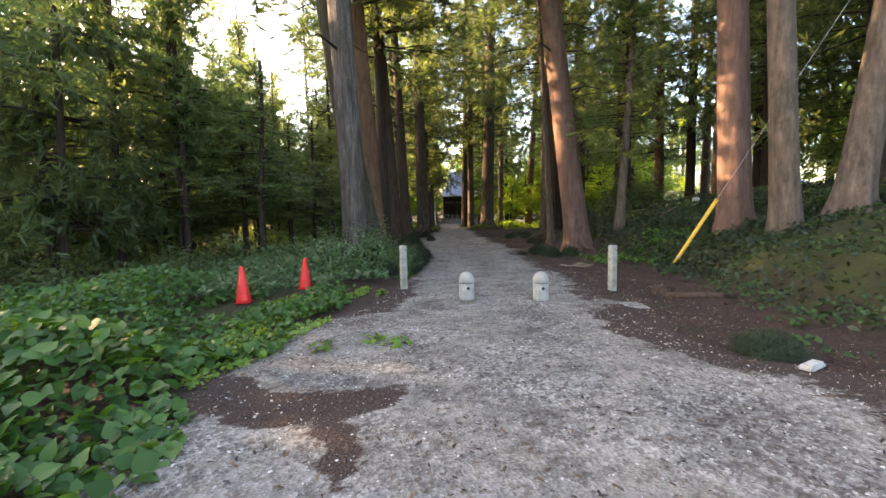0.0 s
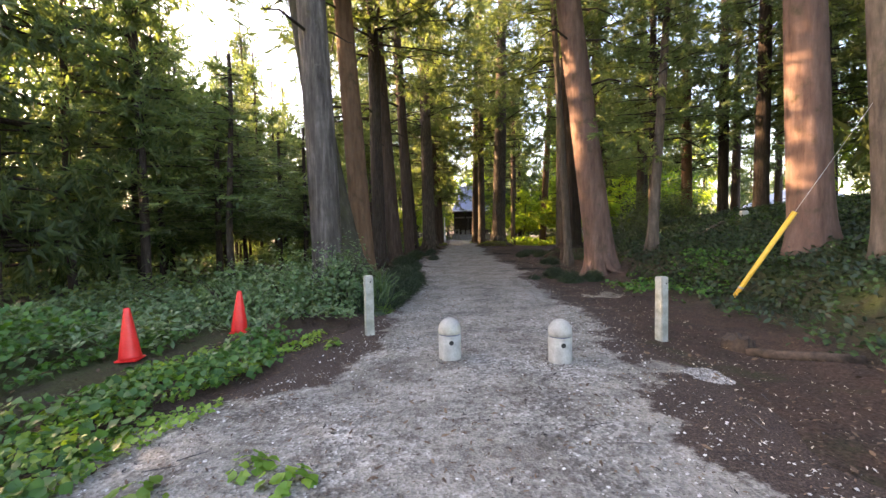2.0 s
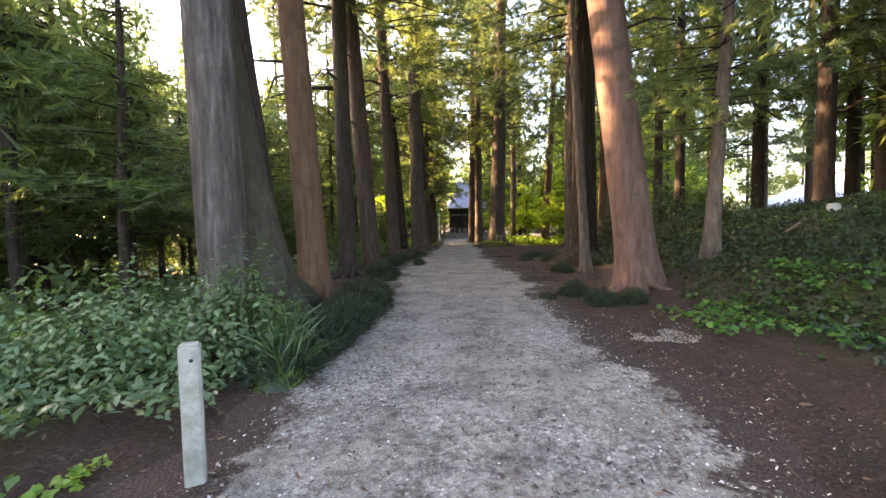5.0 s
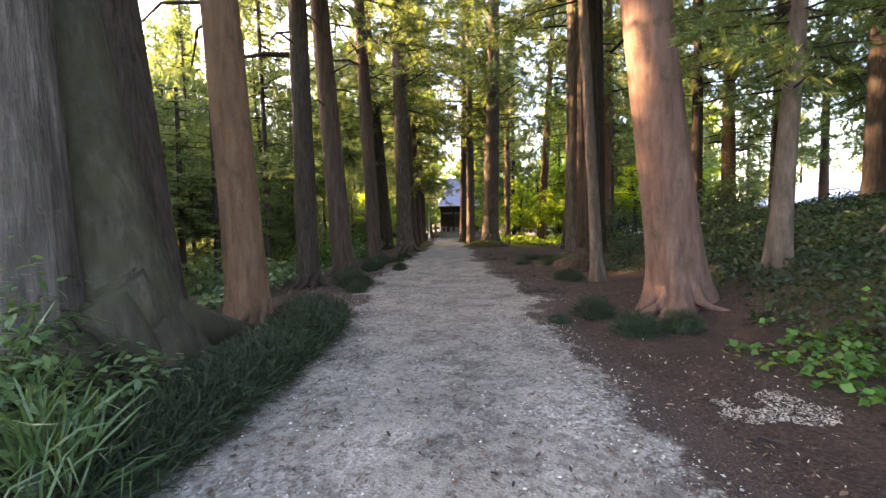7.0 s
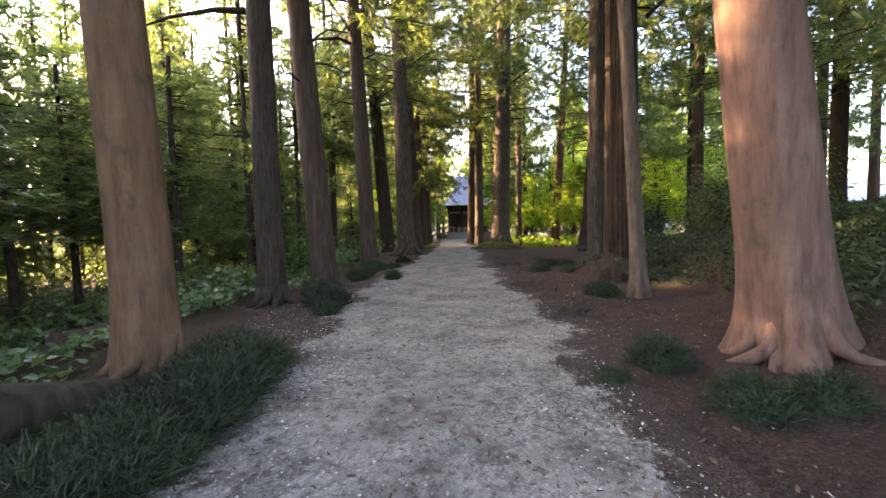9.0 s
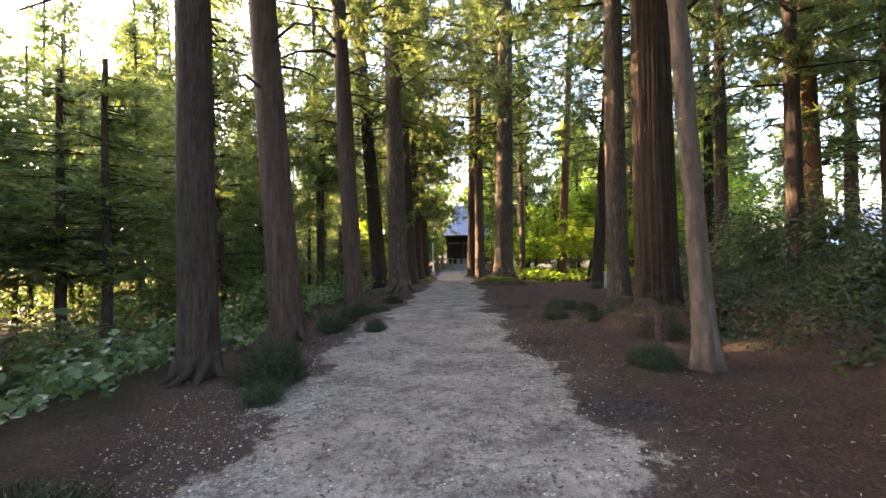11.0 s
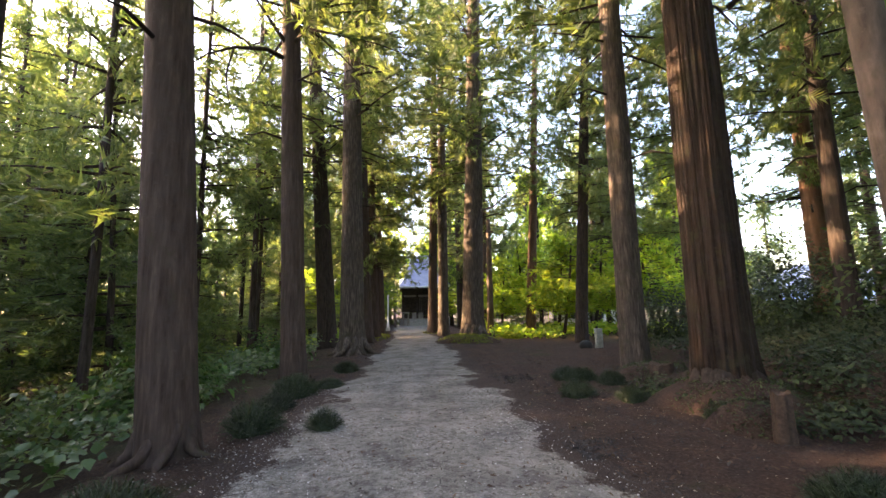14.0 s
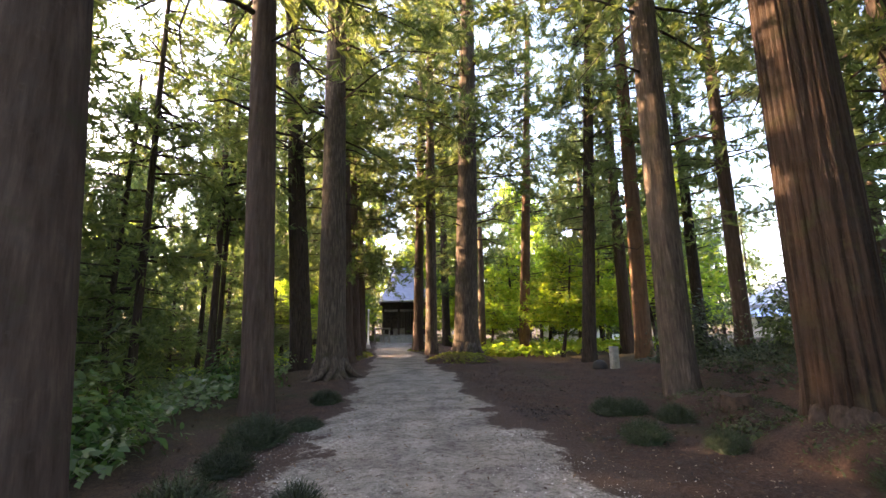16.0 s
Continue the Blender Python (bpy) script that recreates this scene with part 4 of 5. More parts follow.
cover("forest_undergrowth", "dark tangled brush under the plantation", OVAL, LEAF_DARK, 11000, (-24, -5), (8, 50),
      lambda x, y: (x < -5) & (y > 12 - 0.2 * (x + 5)), lambda x, y: 0.15 + 1.3 * lumps(x, y, 0.6) ** 2, (0.15, 0.35), 1.0)
# Sun on these plants is partly in the lifted leaf colour.
cover("sunlit_plants", "bright green plants in the sunlit clearing", BROAD, LEAF_BRIGHT, 3600, (5.5, 18), (40, 54),
      lambda x, y: x > 5.5, lambda x, y: 0.2 + 0.8 * lumps(x, y, 0.8), (0.15, 0.3), 0.6)
cover("sunlit_plants", "bright green plants behind the avenue", BROAD, LEAF_BRIGHT, 2500, (-9, -2.2), (36, 58),
      lambda x, y: x < -2.4, lambda x, y: 0.1 + 0.6 * lumps(x, y, 0.8), (0.12, 0.25), 0.6)


def shrub(label, x, y, size, n, mat, template, leaf_size, seed, category="shrub", group=""):
    """A bush: thin stems and a ragged dome of leaves."""
    r = np.random.default_rng(seed)
    t = thing("shrub", label, category, (x, y, gz(x, y)), group=group)
    d = r.normal(size=(n, 3))
    d[:, 2] = np.abs(d[:, 2])
    d /= np.linalg.norm(d, axis=1, keepdims=True)
    rad = (1 + 0.3 * np.sin(4 * d[:, 0] + seed) * np.sin(5 * d[:, 1])) * r.uniform(0.45, 1.05, n)
    p = d * rad[:, None] * np.array(size)
    tagged(part("foliage", scatter("foliage", template, p, d + r.normal(size=(n, 3)) * 0.5 + np.array([0, 0, 0.7]), r.uniform(0.7, 1.3, n) * leaf_size, mat), None, t), kind="stuff")
    for k in range(5):
        a = r.uniform(0, 6.3)
        q = np.array([math.cos(a), math.sin(a), 0]) * 0.6 * np.array(size)
        vs, fs = tube([(0, 0, -0.05), tuple(q * 0.4 + [0, 0, size[2] * 0.4]), tuple(q + [0, 0, size[2] * 0.75])], [0.015, 0.01, 0.004], 5)
        part("stem", mesh_from("stem", vs, fs, BARK_DARK), None, t)
    return t


shrub("silvery green shrub crowding the massive cedar", -1.75, 10.55, (0.75, 0.7, 1.30), 2100, LEAF_SHRUB, OVAL, 0.085, 1)
shrub("silvery green shrub beside the massive cedar", -2.7, 10.1, (0.9, 0.8, 1.20), 2200, LEAF_SHRUB, OVAL, 0.085, 2)
shrub("silvery green shrub spreading toward the cones", -3.7, 10.0, (0.95, 0.8, 0.95), 1700, LEAF_SHRUB, OVAL, 0.08, 3)
shrub("pale green shrub on the vine-covered verge", -5.3, 10.8, (1.3, 0.9, 0.7), 1500, LEAF_SHRUB, OVAL, 0.09, 14)
shrub("small glossy-leaved shrub at the cedar roots", -1.45, 11.5, (0.4, 0.5, 0.65), 420, LEAF_SHRUB, OVAL, 0.10, 4)
shrub("low dark ivy at the fluted cedar foot", 5.75, 21.9, (0.55, 0.55, 0.35), 700, LEAF_IVY, OVAL, 0.08, 20)
shrub("low dark ivy at the fluted cedar foot", 6.4, 21.5, (0.7, 0.7, 0.45), 900, LEAF_IVY, OVAL, 0.09, 21)
shrub("dark ivy climbing the foot of the massive cedar", -1.95, 11.35, (0.42, 0.4, 1.0), 900, LEAF_IVY, OVAL, 0.09, 19)
shrub("dark glossy bush behind the bank top", 12.3, 25.6, (1.7, 1.4, 2.3), 2600, LEAF_DARK, OVAL, 0.17, 15)
shrub("dark glossy bush behind the bank top", 12.4, 29.6, (1.5, 1.4, 2.6), 2200, LEAF_DARK, OVAL, 0.18, 16)
shrub("low dark ivy bush at the fluted cedar foot", 7.1, 22.4, (0.7, 0.8, 0.6), 900, LEAF_IVY, OVAL, 0.09, 17)
shrub("low dark ivy bush at the fluted cedar foot", 5.3, 24.2, (0.5, 0.5, 0.35), 500, LEAF_IVY, OVAL, 0.08, 18)
shrub("arching brush pile shrub at the plantation edge", -7.2, 12.0, (1.6, 1.0, 0.8), 900, LEAF_CEDAR, OVAL, 0.14, 5)
shrub("arching brush pile shrub at the plantation edge", -9.6, 10.2, (1.6, 1.1, 0.9), 900, LEAF_CEDAR, OVAL, 0.14, 6)
shrub("dark evergreen bush beyond the bank", 11.5, 27.5, (1.6, 1.6, 2.6), 3800, LEAF_IVY, OVAL, 0.14, 7)
shrub("dark evergreen bush beside the far cedars", 10.2, 31.5, (1.3, 1.3, 2.3), 3000, LEAF_IVY, OVAL, 0.14, 8)
shrub("dark evergreen bush on the bank", 8.8, 20.5, (1.0, 1.0, 1.0), 1900, LEAF_IVY, OVAL, 0.09, 9)
shrub("leafy green bush below the cedar row", -4.2, 25.2, (1.3, 1.2, 1.4), 1800, LEAF_VINE, OVAL, 0.16, 10)
shrub("leafy green bush below the cedar row", -3.9, 31.5, (1.1, 1.2, 1.3), 1500, LEAF_VINE, OVAL, 0.16, 11)
shrub("leafy green bush below the cedar row", -5.5, 20.6, (1.4, 1.4, 1.1), 1600, LEAF_SHRUB, OVAL, 0.15, 12)
shrub("round green bush in the clearing", 6.9, 43.0, (0.9, 0.9, 1.0), 1100, LEAF_BRIGHT, OVAL, 0.16, 13)

# arching blades
BLADE = ([(-0.012, 0, 0), (0.012, 0, 0), (-0.013, 0.12, 0.45), (0.013, 0.12, 0.45), (-0.010, 0.38, 0.72), (0.010, 0.38, 0.72), (0, 0.75, 0.60)], [(0, 1, 3), (0, 3, 2), (2, 3, 5), (2, 5, 4), (4, 5, 6)])


def tuft(label, x, y, r, h, n, mat, group="grass tufts", upright=0.5):
    """A rounded mound of arching blades."""
    a, d = rng.uniform(0, 6.3, n), np.sqrt(rng.uniform(0, 1, n)) * 0.92
    p = np.stack([r * d * np.cos(a), r * d * np.sin(a), 0.62 * h * (1 - d ** 2) - 0.02], 1)
    up = np.stack([d * np.cos(a), d * np.sin(a), upright + 0.5 * (1 - d)], 1) + rng.normal(size=(n, 3)) * 0.35
    t = thing("grass_tuft", label, "grass", (x, y, gz(x, y)), group=group)
    tagged(part("grass_clump", scatter("grass_clump", BLADE, p, up, rng.uniform(0.6, 1.15, n) * h * 0.75, mat), None, t), kind="stuff")
    vs, fs = lathe([(r * 0.95, -0.05), (r * 0.8, h * 0.18), (r * 0.5, h * 0.42), (r * 0.05, h * 0.58)], 16)
    part("root_mound", smooth(mesh_from("root_mound", vs, fs, LEAF_GRASS)), None, t)
    return t


for x, y, r, h in [(-1.75, 19.9, 0.40, 0.26), (-1.36, 18.95, 0.40, 0.26), (-1.1, 18.1, 0.22, 0.18), (-1.7, 25.5, 0.42, 0.26), (-0.64, 22.85, 0.20, 0.20), (-1.60, 22.75, 0.32, 0.26), (-1.15, 26.3, 0.30, 0.14), (-1.75, 24.3, 0.3, 0.2),
                   (4.25, 19.6, 0.40, 0.28), (3.62, 14.1, 0.32, 0.28), (3.42, 15.2, 0.32, 0.28), (4.25, 14.1, 0.26, 0.25), (3.9, 24.6, 0.35, 0.25), (4.4, 26.4, 0.4, 0.25), (3.35, 4.3, 0.35, 0.22), (-1.1, 28.6, 0.3, 0.2), (4.75, 26.3, 0.3, 0.24), (4.63, 23.9, 0.26, 0.22), (5.0, 25.4, 0.3, 0.24), (2.75, 14.8, 0.2, 0.13), (5.2, 22.2, 0.35, 0.25)]:
    tuft("dark rounded tuft of lily-turf grass", x, y, r * (0.95 if x < 2 else 0.8), h * (1.45 if x < 2 else 1.15), int(3200 * r), LEAF_GRASS)
for k in range(17):
    y = 10.4 + 0.31 * k
    x = np.interp(y, [10, 12, 14, 15.5, 17.5], [-1.15, -1.0, -1.0, -1.2, -1.7]) + 0.22 * math.sin(3.1 * k)
    tuft("dark lily-turf grass edging the path", x, y, 0.42, 0.38, 1100, LEAF_GRASS, "grass edging")
tuft("long arching striped grass beside the path", -1.0, 10.3, 0.2, 0.75, 170, LEAF_SHRUB, upright=1.2)
tuft("pale broad-bladed lily clump", -1.95, 11.0, 0.22, 0.95, 90, LEAF_SHRUB, upright=1.2)
tuft("bright green grass beside the lily-turf", -0.85, 12.3, 0.25, 0.24, 150, LEAF_WEED)
tuft("bright green grass beside the lily-turf", -0.95, 10.0, 0.25, 0.20, 120, LEAF_WEED)
for x, y in [(-0.84, 4.88), (-0.55, 4.75), (-1.15, 7.75), (-1.35, 4.6)]:
    a = rng.uniform(0, 6.3, 26)
    p = np.stack([0.16 * np.cos(a) * rng.uniform(0, 1, 26), 0.10 * np.sin(a), rng.uniform(0.02, 0.10, 26)], 1)
    solid("weed", scatter("weed", BROAD, p, np.stack([0.5 * np.cos(a), 0.5 * np.sin(a), 1 + 0 * a], 1), rng.uniform(0.05, 0.10, 26), LEAF_WEED), None, "small bright yellow-green weed on gravel", "weed", pose(x, y, gz(x, y)), "weeds", "stuff")

# moss mound around the far cedar
def mound(label, x, y, rx, ry, h, n, mat=LEAF_MOSS, size=(0.05, 0.11)):
    t = thing("moss_mound", label, "moss", (x, y, gz(x, y)))
    a = np.linspace(0, 2 * math.pi, 40, endpoint=False)[None]
    q = np.linspace(0, 1, 8)[:, None]
    w = 1 + 0.12 * np.sin(3 * a + x) + 0.08 * np.sin(7 * a)
    v = np.stack([rx * q * w * np.cos(a), ry * q * w * np.sin(a), h * (1 - q ** 2.5) - 0.03 + 0 * a], -1).reshape(-1, 3)
    i, j = np.meshgrid(np.arange(40), np.arange(7))
    f = np.stack([(j * 40 + i).ravel(), (j * 40 + (i + 1) % 40).ravel(), ((j + 1) * 40 + (i + 1) % 40).ravel(), ((j + 1) * 40 + i).ravel()], 1)[:, ::-1]
    part("earth", smooth(mesh_from("earth", v, np.ascontiguousarray(f), SOIL)), None, t)
    d, b = np.sqrt(rng.uniform(0, 1, n)) * 0.98, rng.uniform(0, 6.3, n)
    p = np.stack([rx * d * np.cos(b), ry * d * np.sin(b), h * (1 - d ** 2.5)], 1)
    tagged(part("moss", scatter("moss", OVAL, p, rng.normal(size=(n, 3)) * 0.6 + [0, 0, 1], rng.uniform(*size, n), mat), None, t), kind="stuff")


mound("mossy earth mound around the tall cedar", 3.75, 38.2, 1.6, 1.7, 0.36, 3000)
mound("rooty mossy earth heaped round the fluted cedar", 6.1, 23.2, 1.25, 1.5, 0.50, 2200, LEAF_IVY, (0.03, 0.08))
mound("dark mossy berm between the cedars", 6.45, 25.9, 0.9, 1.5, 0.38, 1500, LEAF_IVY, (0.03, 0.08))
mound("dark mossy hump of roots beside the stump", 5.25, 21.95, 0.55, 0.5, 0.40, 600, LEAF_IVY, (0.03, 0.07))
mound("mossy verge below the far cedars", -1.1, 43.0, 0.7, 3.5, 0.16, 1500)
mound("sunlit mossy verge by the path end", 2.5, 46.4, 0.8, 1.6, 0.14, 900)

# ---------------------------------------------------------------- small things by the path


def bollard(x, y, turn):
    t = thing("bollard", "round-topped pale concrete bollard with a dark hole", "bollard", (x, y, gz(x, y) + 0.01), turn, "path bollards")
    vs, fs = lathe([(0.128, -0.06), (0.130, 0.0), (0.130, 0.285), (0.127, 0.29)], 40)
    part("body", smooth(mesh_from("body", vs, fs, CONCRETE)), None, t)
    vs, fs = lathe([(0.122, 0.285), (0.122, 0.303)], 40)
    part("joint", smooth(mesh_from("joint", vs, fs, SEAM)), None, t, "dark blue joint ring")
    prof = [(0.124, 0.301), (0.130, 0.306), (0.130, 0.35)] + [(0.130 * math.cos(a), 0.35 + 0.135 * math.sin(a)) for a in np.linspace(0.15, 1.5, 10)]
    vs, fs = lathe(prof, 40)
    part("dome", smooth(mesh_from("dome", vs, fs, CONCRETE)), None, t)
    # Closed dark disc on the face paints the shade inside the chain hole.
    vs, fs = lathe([(0.027, -0.02), (0.027, 0.001), (0.022, 0.003), (0.004, 0.003)], 20)
    part("hole_rim", mesh_from("hole_rim", vs, fs, HOLE), None, t, "dark disc for the shaded chain hole", pose(0.012, -0.129, 0.215, 90, 0, 6))


bollard(0.39, 7.22, 4)
bollard(1.63, 7.06, -2)


def concrete_post(x, y, h, turn, w):
    t = thing("concrete_post", "square weathered concrete post with a bolt hole", "post", (x, y, gz(x, y)), turn, "path posts")
    part("shaft", box(w, w, h + 0.2, (0, 0, -0.2), 0.012), CONCRETE_OLD, t)
    # Small dark disc stands for the shaded bolt hole; nothing is cut.
    vs, fs = lathe([(0.010, 0), (0.012, 0.006), (0.008, 0.007)], 14)
    part("bolt_hole", mesh_from("bolt_hole", vs, fs, HOLE), None, t, "dark disc for the shaded bolt hole", pose(0.01, -w / 2, h - 0.09, 90))


concrete_post(-0.79, 8.36, 0.87, 28, 0.118)
concrete_post(3.25, 8.12, 0.87, 24, 0.125)


def cone(x, y, lean, h=0.66):
    t = thing("traffic_cone", "plain red plastic traffic cone among vines", "traffic cone", (x, y, gz(x, y) + 0.02), 12, "cones")
    vs, fs = lathe([(0.122, 0.02), (0.118, 0.05), (0.108, 0.12), (0.038, h - 0.03), (0.032, h), (0.024, h + 0.004), (0.022, h - 0.05)], 32)
    part("cone_body", smooth(mesh_from("cone_body", vs, fs, RED)), None, t, "", pose(0, 0, 0, 0, lean))
    part("base", box(0.24, 0.24, 0.02, (0, 0, 0), 0.012), RED, t)


cone(-3.43, 7.2, -1, 0.62)
cone(-2.83, 8.6, 2, 0.62)

guy = thing("guy_wire_guard", "yellow plastic guy-wire guard leaning over the bank", "guy guard", (5.66, 10.46, 0.06))
d = Vector((6.35 - 5.66, 9.88 - 10.46, 1.70 - 0.06))
vs, fs = tube([(0, 0, -0.1), tuple(d * 0.05), tuple(d)], [0.03, 0.042, 0.042], 14)
part("sleeve", smooth(mesh_from("sleeve", vs, fs, YELLOW)), None, guy)
vs, fs = tube([tuple(d * 0.16 - d.normalized() * 0.02), tuple(d * 0.16 + d.normalized() * 0.02)], [0.047, 0.047], 14)
part("band", mesh_from("band", vs, fs, STEEL), None, guy, "dark steel band")
vs, fs = tube([tuple(d * 0.98), tuple(d * 7)], [0.0035, 0.0035], 6)
part("wire", mesh_from("wire", vs, fs, STEEL), None, guy, "thin steel guy wire")


def stump(label, x, y, r, h, seed):
    t = thing("tree_stump", label, "stump", (x, y, gz(x, y)))
    b = bmesh.new()
    n, rows = 30, 6
    ring_prev = None
    rr = np.random.default_rng(seed)
    ph = rr.uniform(0, 6.3, 4)
    for k in range(rows):
        z = -0.1 + (h + 0.1) * k / (rows - 1)
        ring_now = []
        for i in range(n):
            a = 2 * math.pi * i / n
            q = r * (1 + 0.25 * (1 - k / rows) + 0.10 * math.sin(3 * a + ph[0]) + 0.06 * math.sin(7 * a + ph[1]))
            zz = z + (0.03 * math.sin(2 * a + ph[2]) + 0.014 * math.sin(9 * a + ph[3])) * (k == rows - 1)
            ring_now.append(b.verts.new((q * math.cos(a), q * math.sin(a), zz)))
        if ring_prev:
            for i in range(n):
                b.faces.new((ring_prev[i], ring_prev[(i + 1) % n], ring_now[(i + 1) % n], ring_now[i]))
        ring_prev = ring_now
    c = b.verts.new((0, 0, h - 0.05))
    for i in range(n):
        b.faces.new((ring_prev[i], ring_prev[(i + 1) % n], c))
    part("bole", b, STUMPWOOD, t)


stump("low rotting sawn stump on bare soil", 4.05, 7.75, 0.16, 0.14, 3)
stump("broken reddish stump beside the fluted cedar", 6.15, 25.4, 0.22, 0.42, 5)
stump("narrow reddish broken stump at the fluted cedar roots", 5.2, 21.35, 0.10, 0.60, 6)
stump("low cut stump among the cedar trunks", -4.2, 16.7, 0.45, 0.28, 7)

log = [(3.98, 7.52), (4.2, 7.32), (4.5, 7.12), (4.85, 6.95)]
vs, fs = tube([(x, y, gz(x, y) + 0.03) for x, y in log], [0.05, 0.07, 0.065, 0.05], 12)
solid("rotting_log", smooth(mesh_from("rotting_log", vs, fs, STUMPWOOD)), None, "half-buried rotting log at the foot of the bank", "log")
vs, fs = tube([(7.6, 14.8, gz(7.6, 14.8) + 0.05), (8.3, 15.2, gz(8.3, 15.2) + 0.08), (9.0, 15.5, gz(9, 15.5) + 0.06)], [0.03, 0.045, 0.05], 8)
solid("fallen_branch", smooth(mesh_from("fallen_branch", vs, fs, BARK_TAN)), None, "bare fallen branch lying on the bank", "branch")
post = thing("marker_stone", "small mossy boundary stone on the bank", "marker stone", (9.25, 15.6, gz(9.25, 15.6)))
part("shaft", box(0.2, 0.2, 0.38, (0, 0, -0.12), 0.03), STONE_PALE, post)
post = thing("marker_stone", "square grey stone post beside the far cedars", "marker stone", (8.2, 32.9, gz(8.2, 32.9)), 10)
part("shaft", box(0.26, 0.22, 0.85, (0, 0, -0.15), 0.02), CONCRETE_OLD, post)
part("cap", box(0.28, 0.24, 0.05, (0, 0, 0.7), 0.02), STONE_GREY, post)
lump = thing("field_stone", "low dark rounded stone beside the stone post", "stone", (7.75, 33.1, gz(7.75, 33.1)))
vs, fs = lathe([(0.24, -0.08), (0.27, 0.08), (0.22, 0.22), (0.10, 0.30), (0.02, 0.31)], 18)
part("boulder", smooth(mesh_from("boulder", vs, fs, HOLE)), None, lump)
slab = thing("stone_slab", "pale flat stone lying at the verge", "stone", (3.42, 3.86, gz(3.42, 3.86)), 30)
part("slab", box(0.30, 0.12, 0.06, (0, 0, 0.0), 0.02), STONE_PALE, slab)
vs, fs = tube([(0, 0, -0.3), (0.02, 0, 2.5), (0.05, 0, 5.5), (0.06, 0, 7.5)], [0.24, 0.2, 0.17, 0.12], 16)
solid("dead_trunk", smooth(mesh_from("dead_trunk", vs, fs, BARK_TAN)), None, "pale bare dead trunk behind the avenue", "dead tree", pose(5.85, 43.0, gz(5.85, 43)))

# ---------------------------------------------------------------- shrine at the end of the avenue
SX, SY, SZ = 2.45, 59.4, -0.1
shrine = thing("shrine", "dark timber shrine with a blue-grey hipped roof", "shrine", (SX, SY, SZ))
part("platform", box(5.0, 5.2, 0.75, (0, 2.6, 0), 0.03), STONE_GREY, shrine)
for k in range(4):
    part("step", box(2.6, 0.34, 0.18 * (4 - k), (-0.7, -0.17 - 0.32 * k, 0), 0.015), STONE_GREY, shrine)
for x in (-2.2, -0.75, 0.75, 2.2):
    part("pillar", box(0.2, 0.2, 3.1, (x, 0.25, 0.75), 0.02), WOOD_DARK, shrine)
part("wall", box(4.2, 0.12, 3.0, (0, 1.6, 0.75), 0.01), WOOD_DARK, shrine)
part("wall", box(0.12, 3.4, 3.0, (-2.1, 3.3, 0.75), 0.01), WOOD_DARK, shrine)
part("wall", box(0.12, 3.4, 3.0, (2.1, 3.3, 0.75), 0.01), WOOD_DARK, shrine)
for k in range(2):
    door = part("door", box(0.86, 0.05, 2.2, (-0.45 + 0.9 * k, 1.5, 0.8), 0.01), WOOD_DARK, shrine, "dark lattice door")
    for i in range(5):
        part("bar", box(0.03, 0.03, 2.1, (-0.8 + 0.9 * k + 0.17 * i, 1.46, 0.85), 0.004), WOOD_GREY, door)
part("floor_edge", box(5.1, 0.12, 0.14, (0, -0.07, 0.66), 0.01), WOOD_GREY, shrine, "weathered grey veranda edge")
part("offering_box", box(1.1, 0.5, 0.6, (-0.7, 0.75, 0.76), 0.03), WOOD_GREY, shrine, "weathered slatted offering box")
part("lintel", box(4.4, 0.14, 0.2, (0, 0.25, 2.95), 0.01), WOOD_GREY, shrine)
part("beam", box(5.0, 0.2, 0.26, (0, 0.25, 3.55), 0.02), WOOD_DARK, shrine)
part("fascia", box(5.1, 0.05, 0.13, (0, -0.735, 3.87), 0.01), WHITE, shrine, "white painted eaves board")
b = bmesh.new()
low = [(-2.6, -0.7), (2.6, -0.7), (2.6, 6.0), (-2.6, 6.0)]
mid = [(-1.9, 0.6), (1.9, 0.6), (1.9, 4.7), (-1.9, 4.7)]
top = [(-1.35, 2.35), (1.35, 2.35), (1.35, 2.95), (-1.35, 2.95)]
rows = []
for pts, z in ((low, 3.86), (low, 4.0), (mid, 5.2), (top, 7.2)):
    rows.append([b.verts.new((x, y, z)) for x, y in pts])
for r0, r1 in zip(rows, rows[1:]):
    for i in range(4):
        b.faces.new((r0[i], r0[(i + 1) % 4], r1[(i + 1) % 4], r1[i]))
b.faces.new(rows[-1])
b.faces.new(rows[0][::-1])
part("roof", b, ROOF_BLUE, shrine, "blue-grey sheet metal roof")
part("ridge", box(3.0, 0.7, 0.28, (0, 2.65, 7.15), 0.05), ROOF_SLATE, shrine)
for x in (-2.15, 0.75):
    rail = part("railing", box(0.09, 1.3, 0.09, (x, -0.75, 1.15), 0.01), WOOD_GREY, shrine, "grey timber stair railing")
    for k in range(2):
        part("baluster", box(0.12, 0.12, 1.25, (x, -0.25 - 1.1 * k, 0), 0.015), WOOD_GREY, rail)

# Trestle shape added in place of a stair railing by the steps.
barrier = thing("wooden_trestle", "grey timber stair railing, trestle-shaped, beside the shrine steps", "trestle", (0.15, 57.2, gz(0.15, 57.2)), -15)
part("top_rail", box(1.5, 0.1, 0.12, (0, 0, 1.25), 0.01), WOOD_GREY, barrier)
part("mid_rail", box(1.4, 0.06, 0.10, (0, 0, 0.7), 0.01), WOOD_GREY, barrier)
for x in (-0.65, 0.65):
    for sgn in (-1, 1):
        part("leg", box(0.08, 0.08, 1.32, (0, 0, 0), 0.01), WOOD_GREY, barrier, "", pose(x, 0.28 * sgn, 0, 12 * sgn, 0, 0))
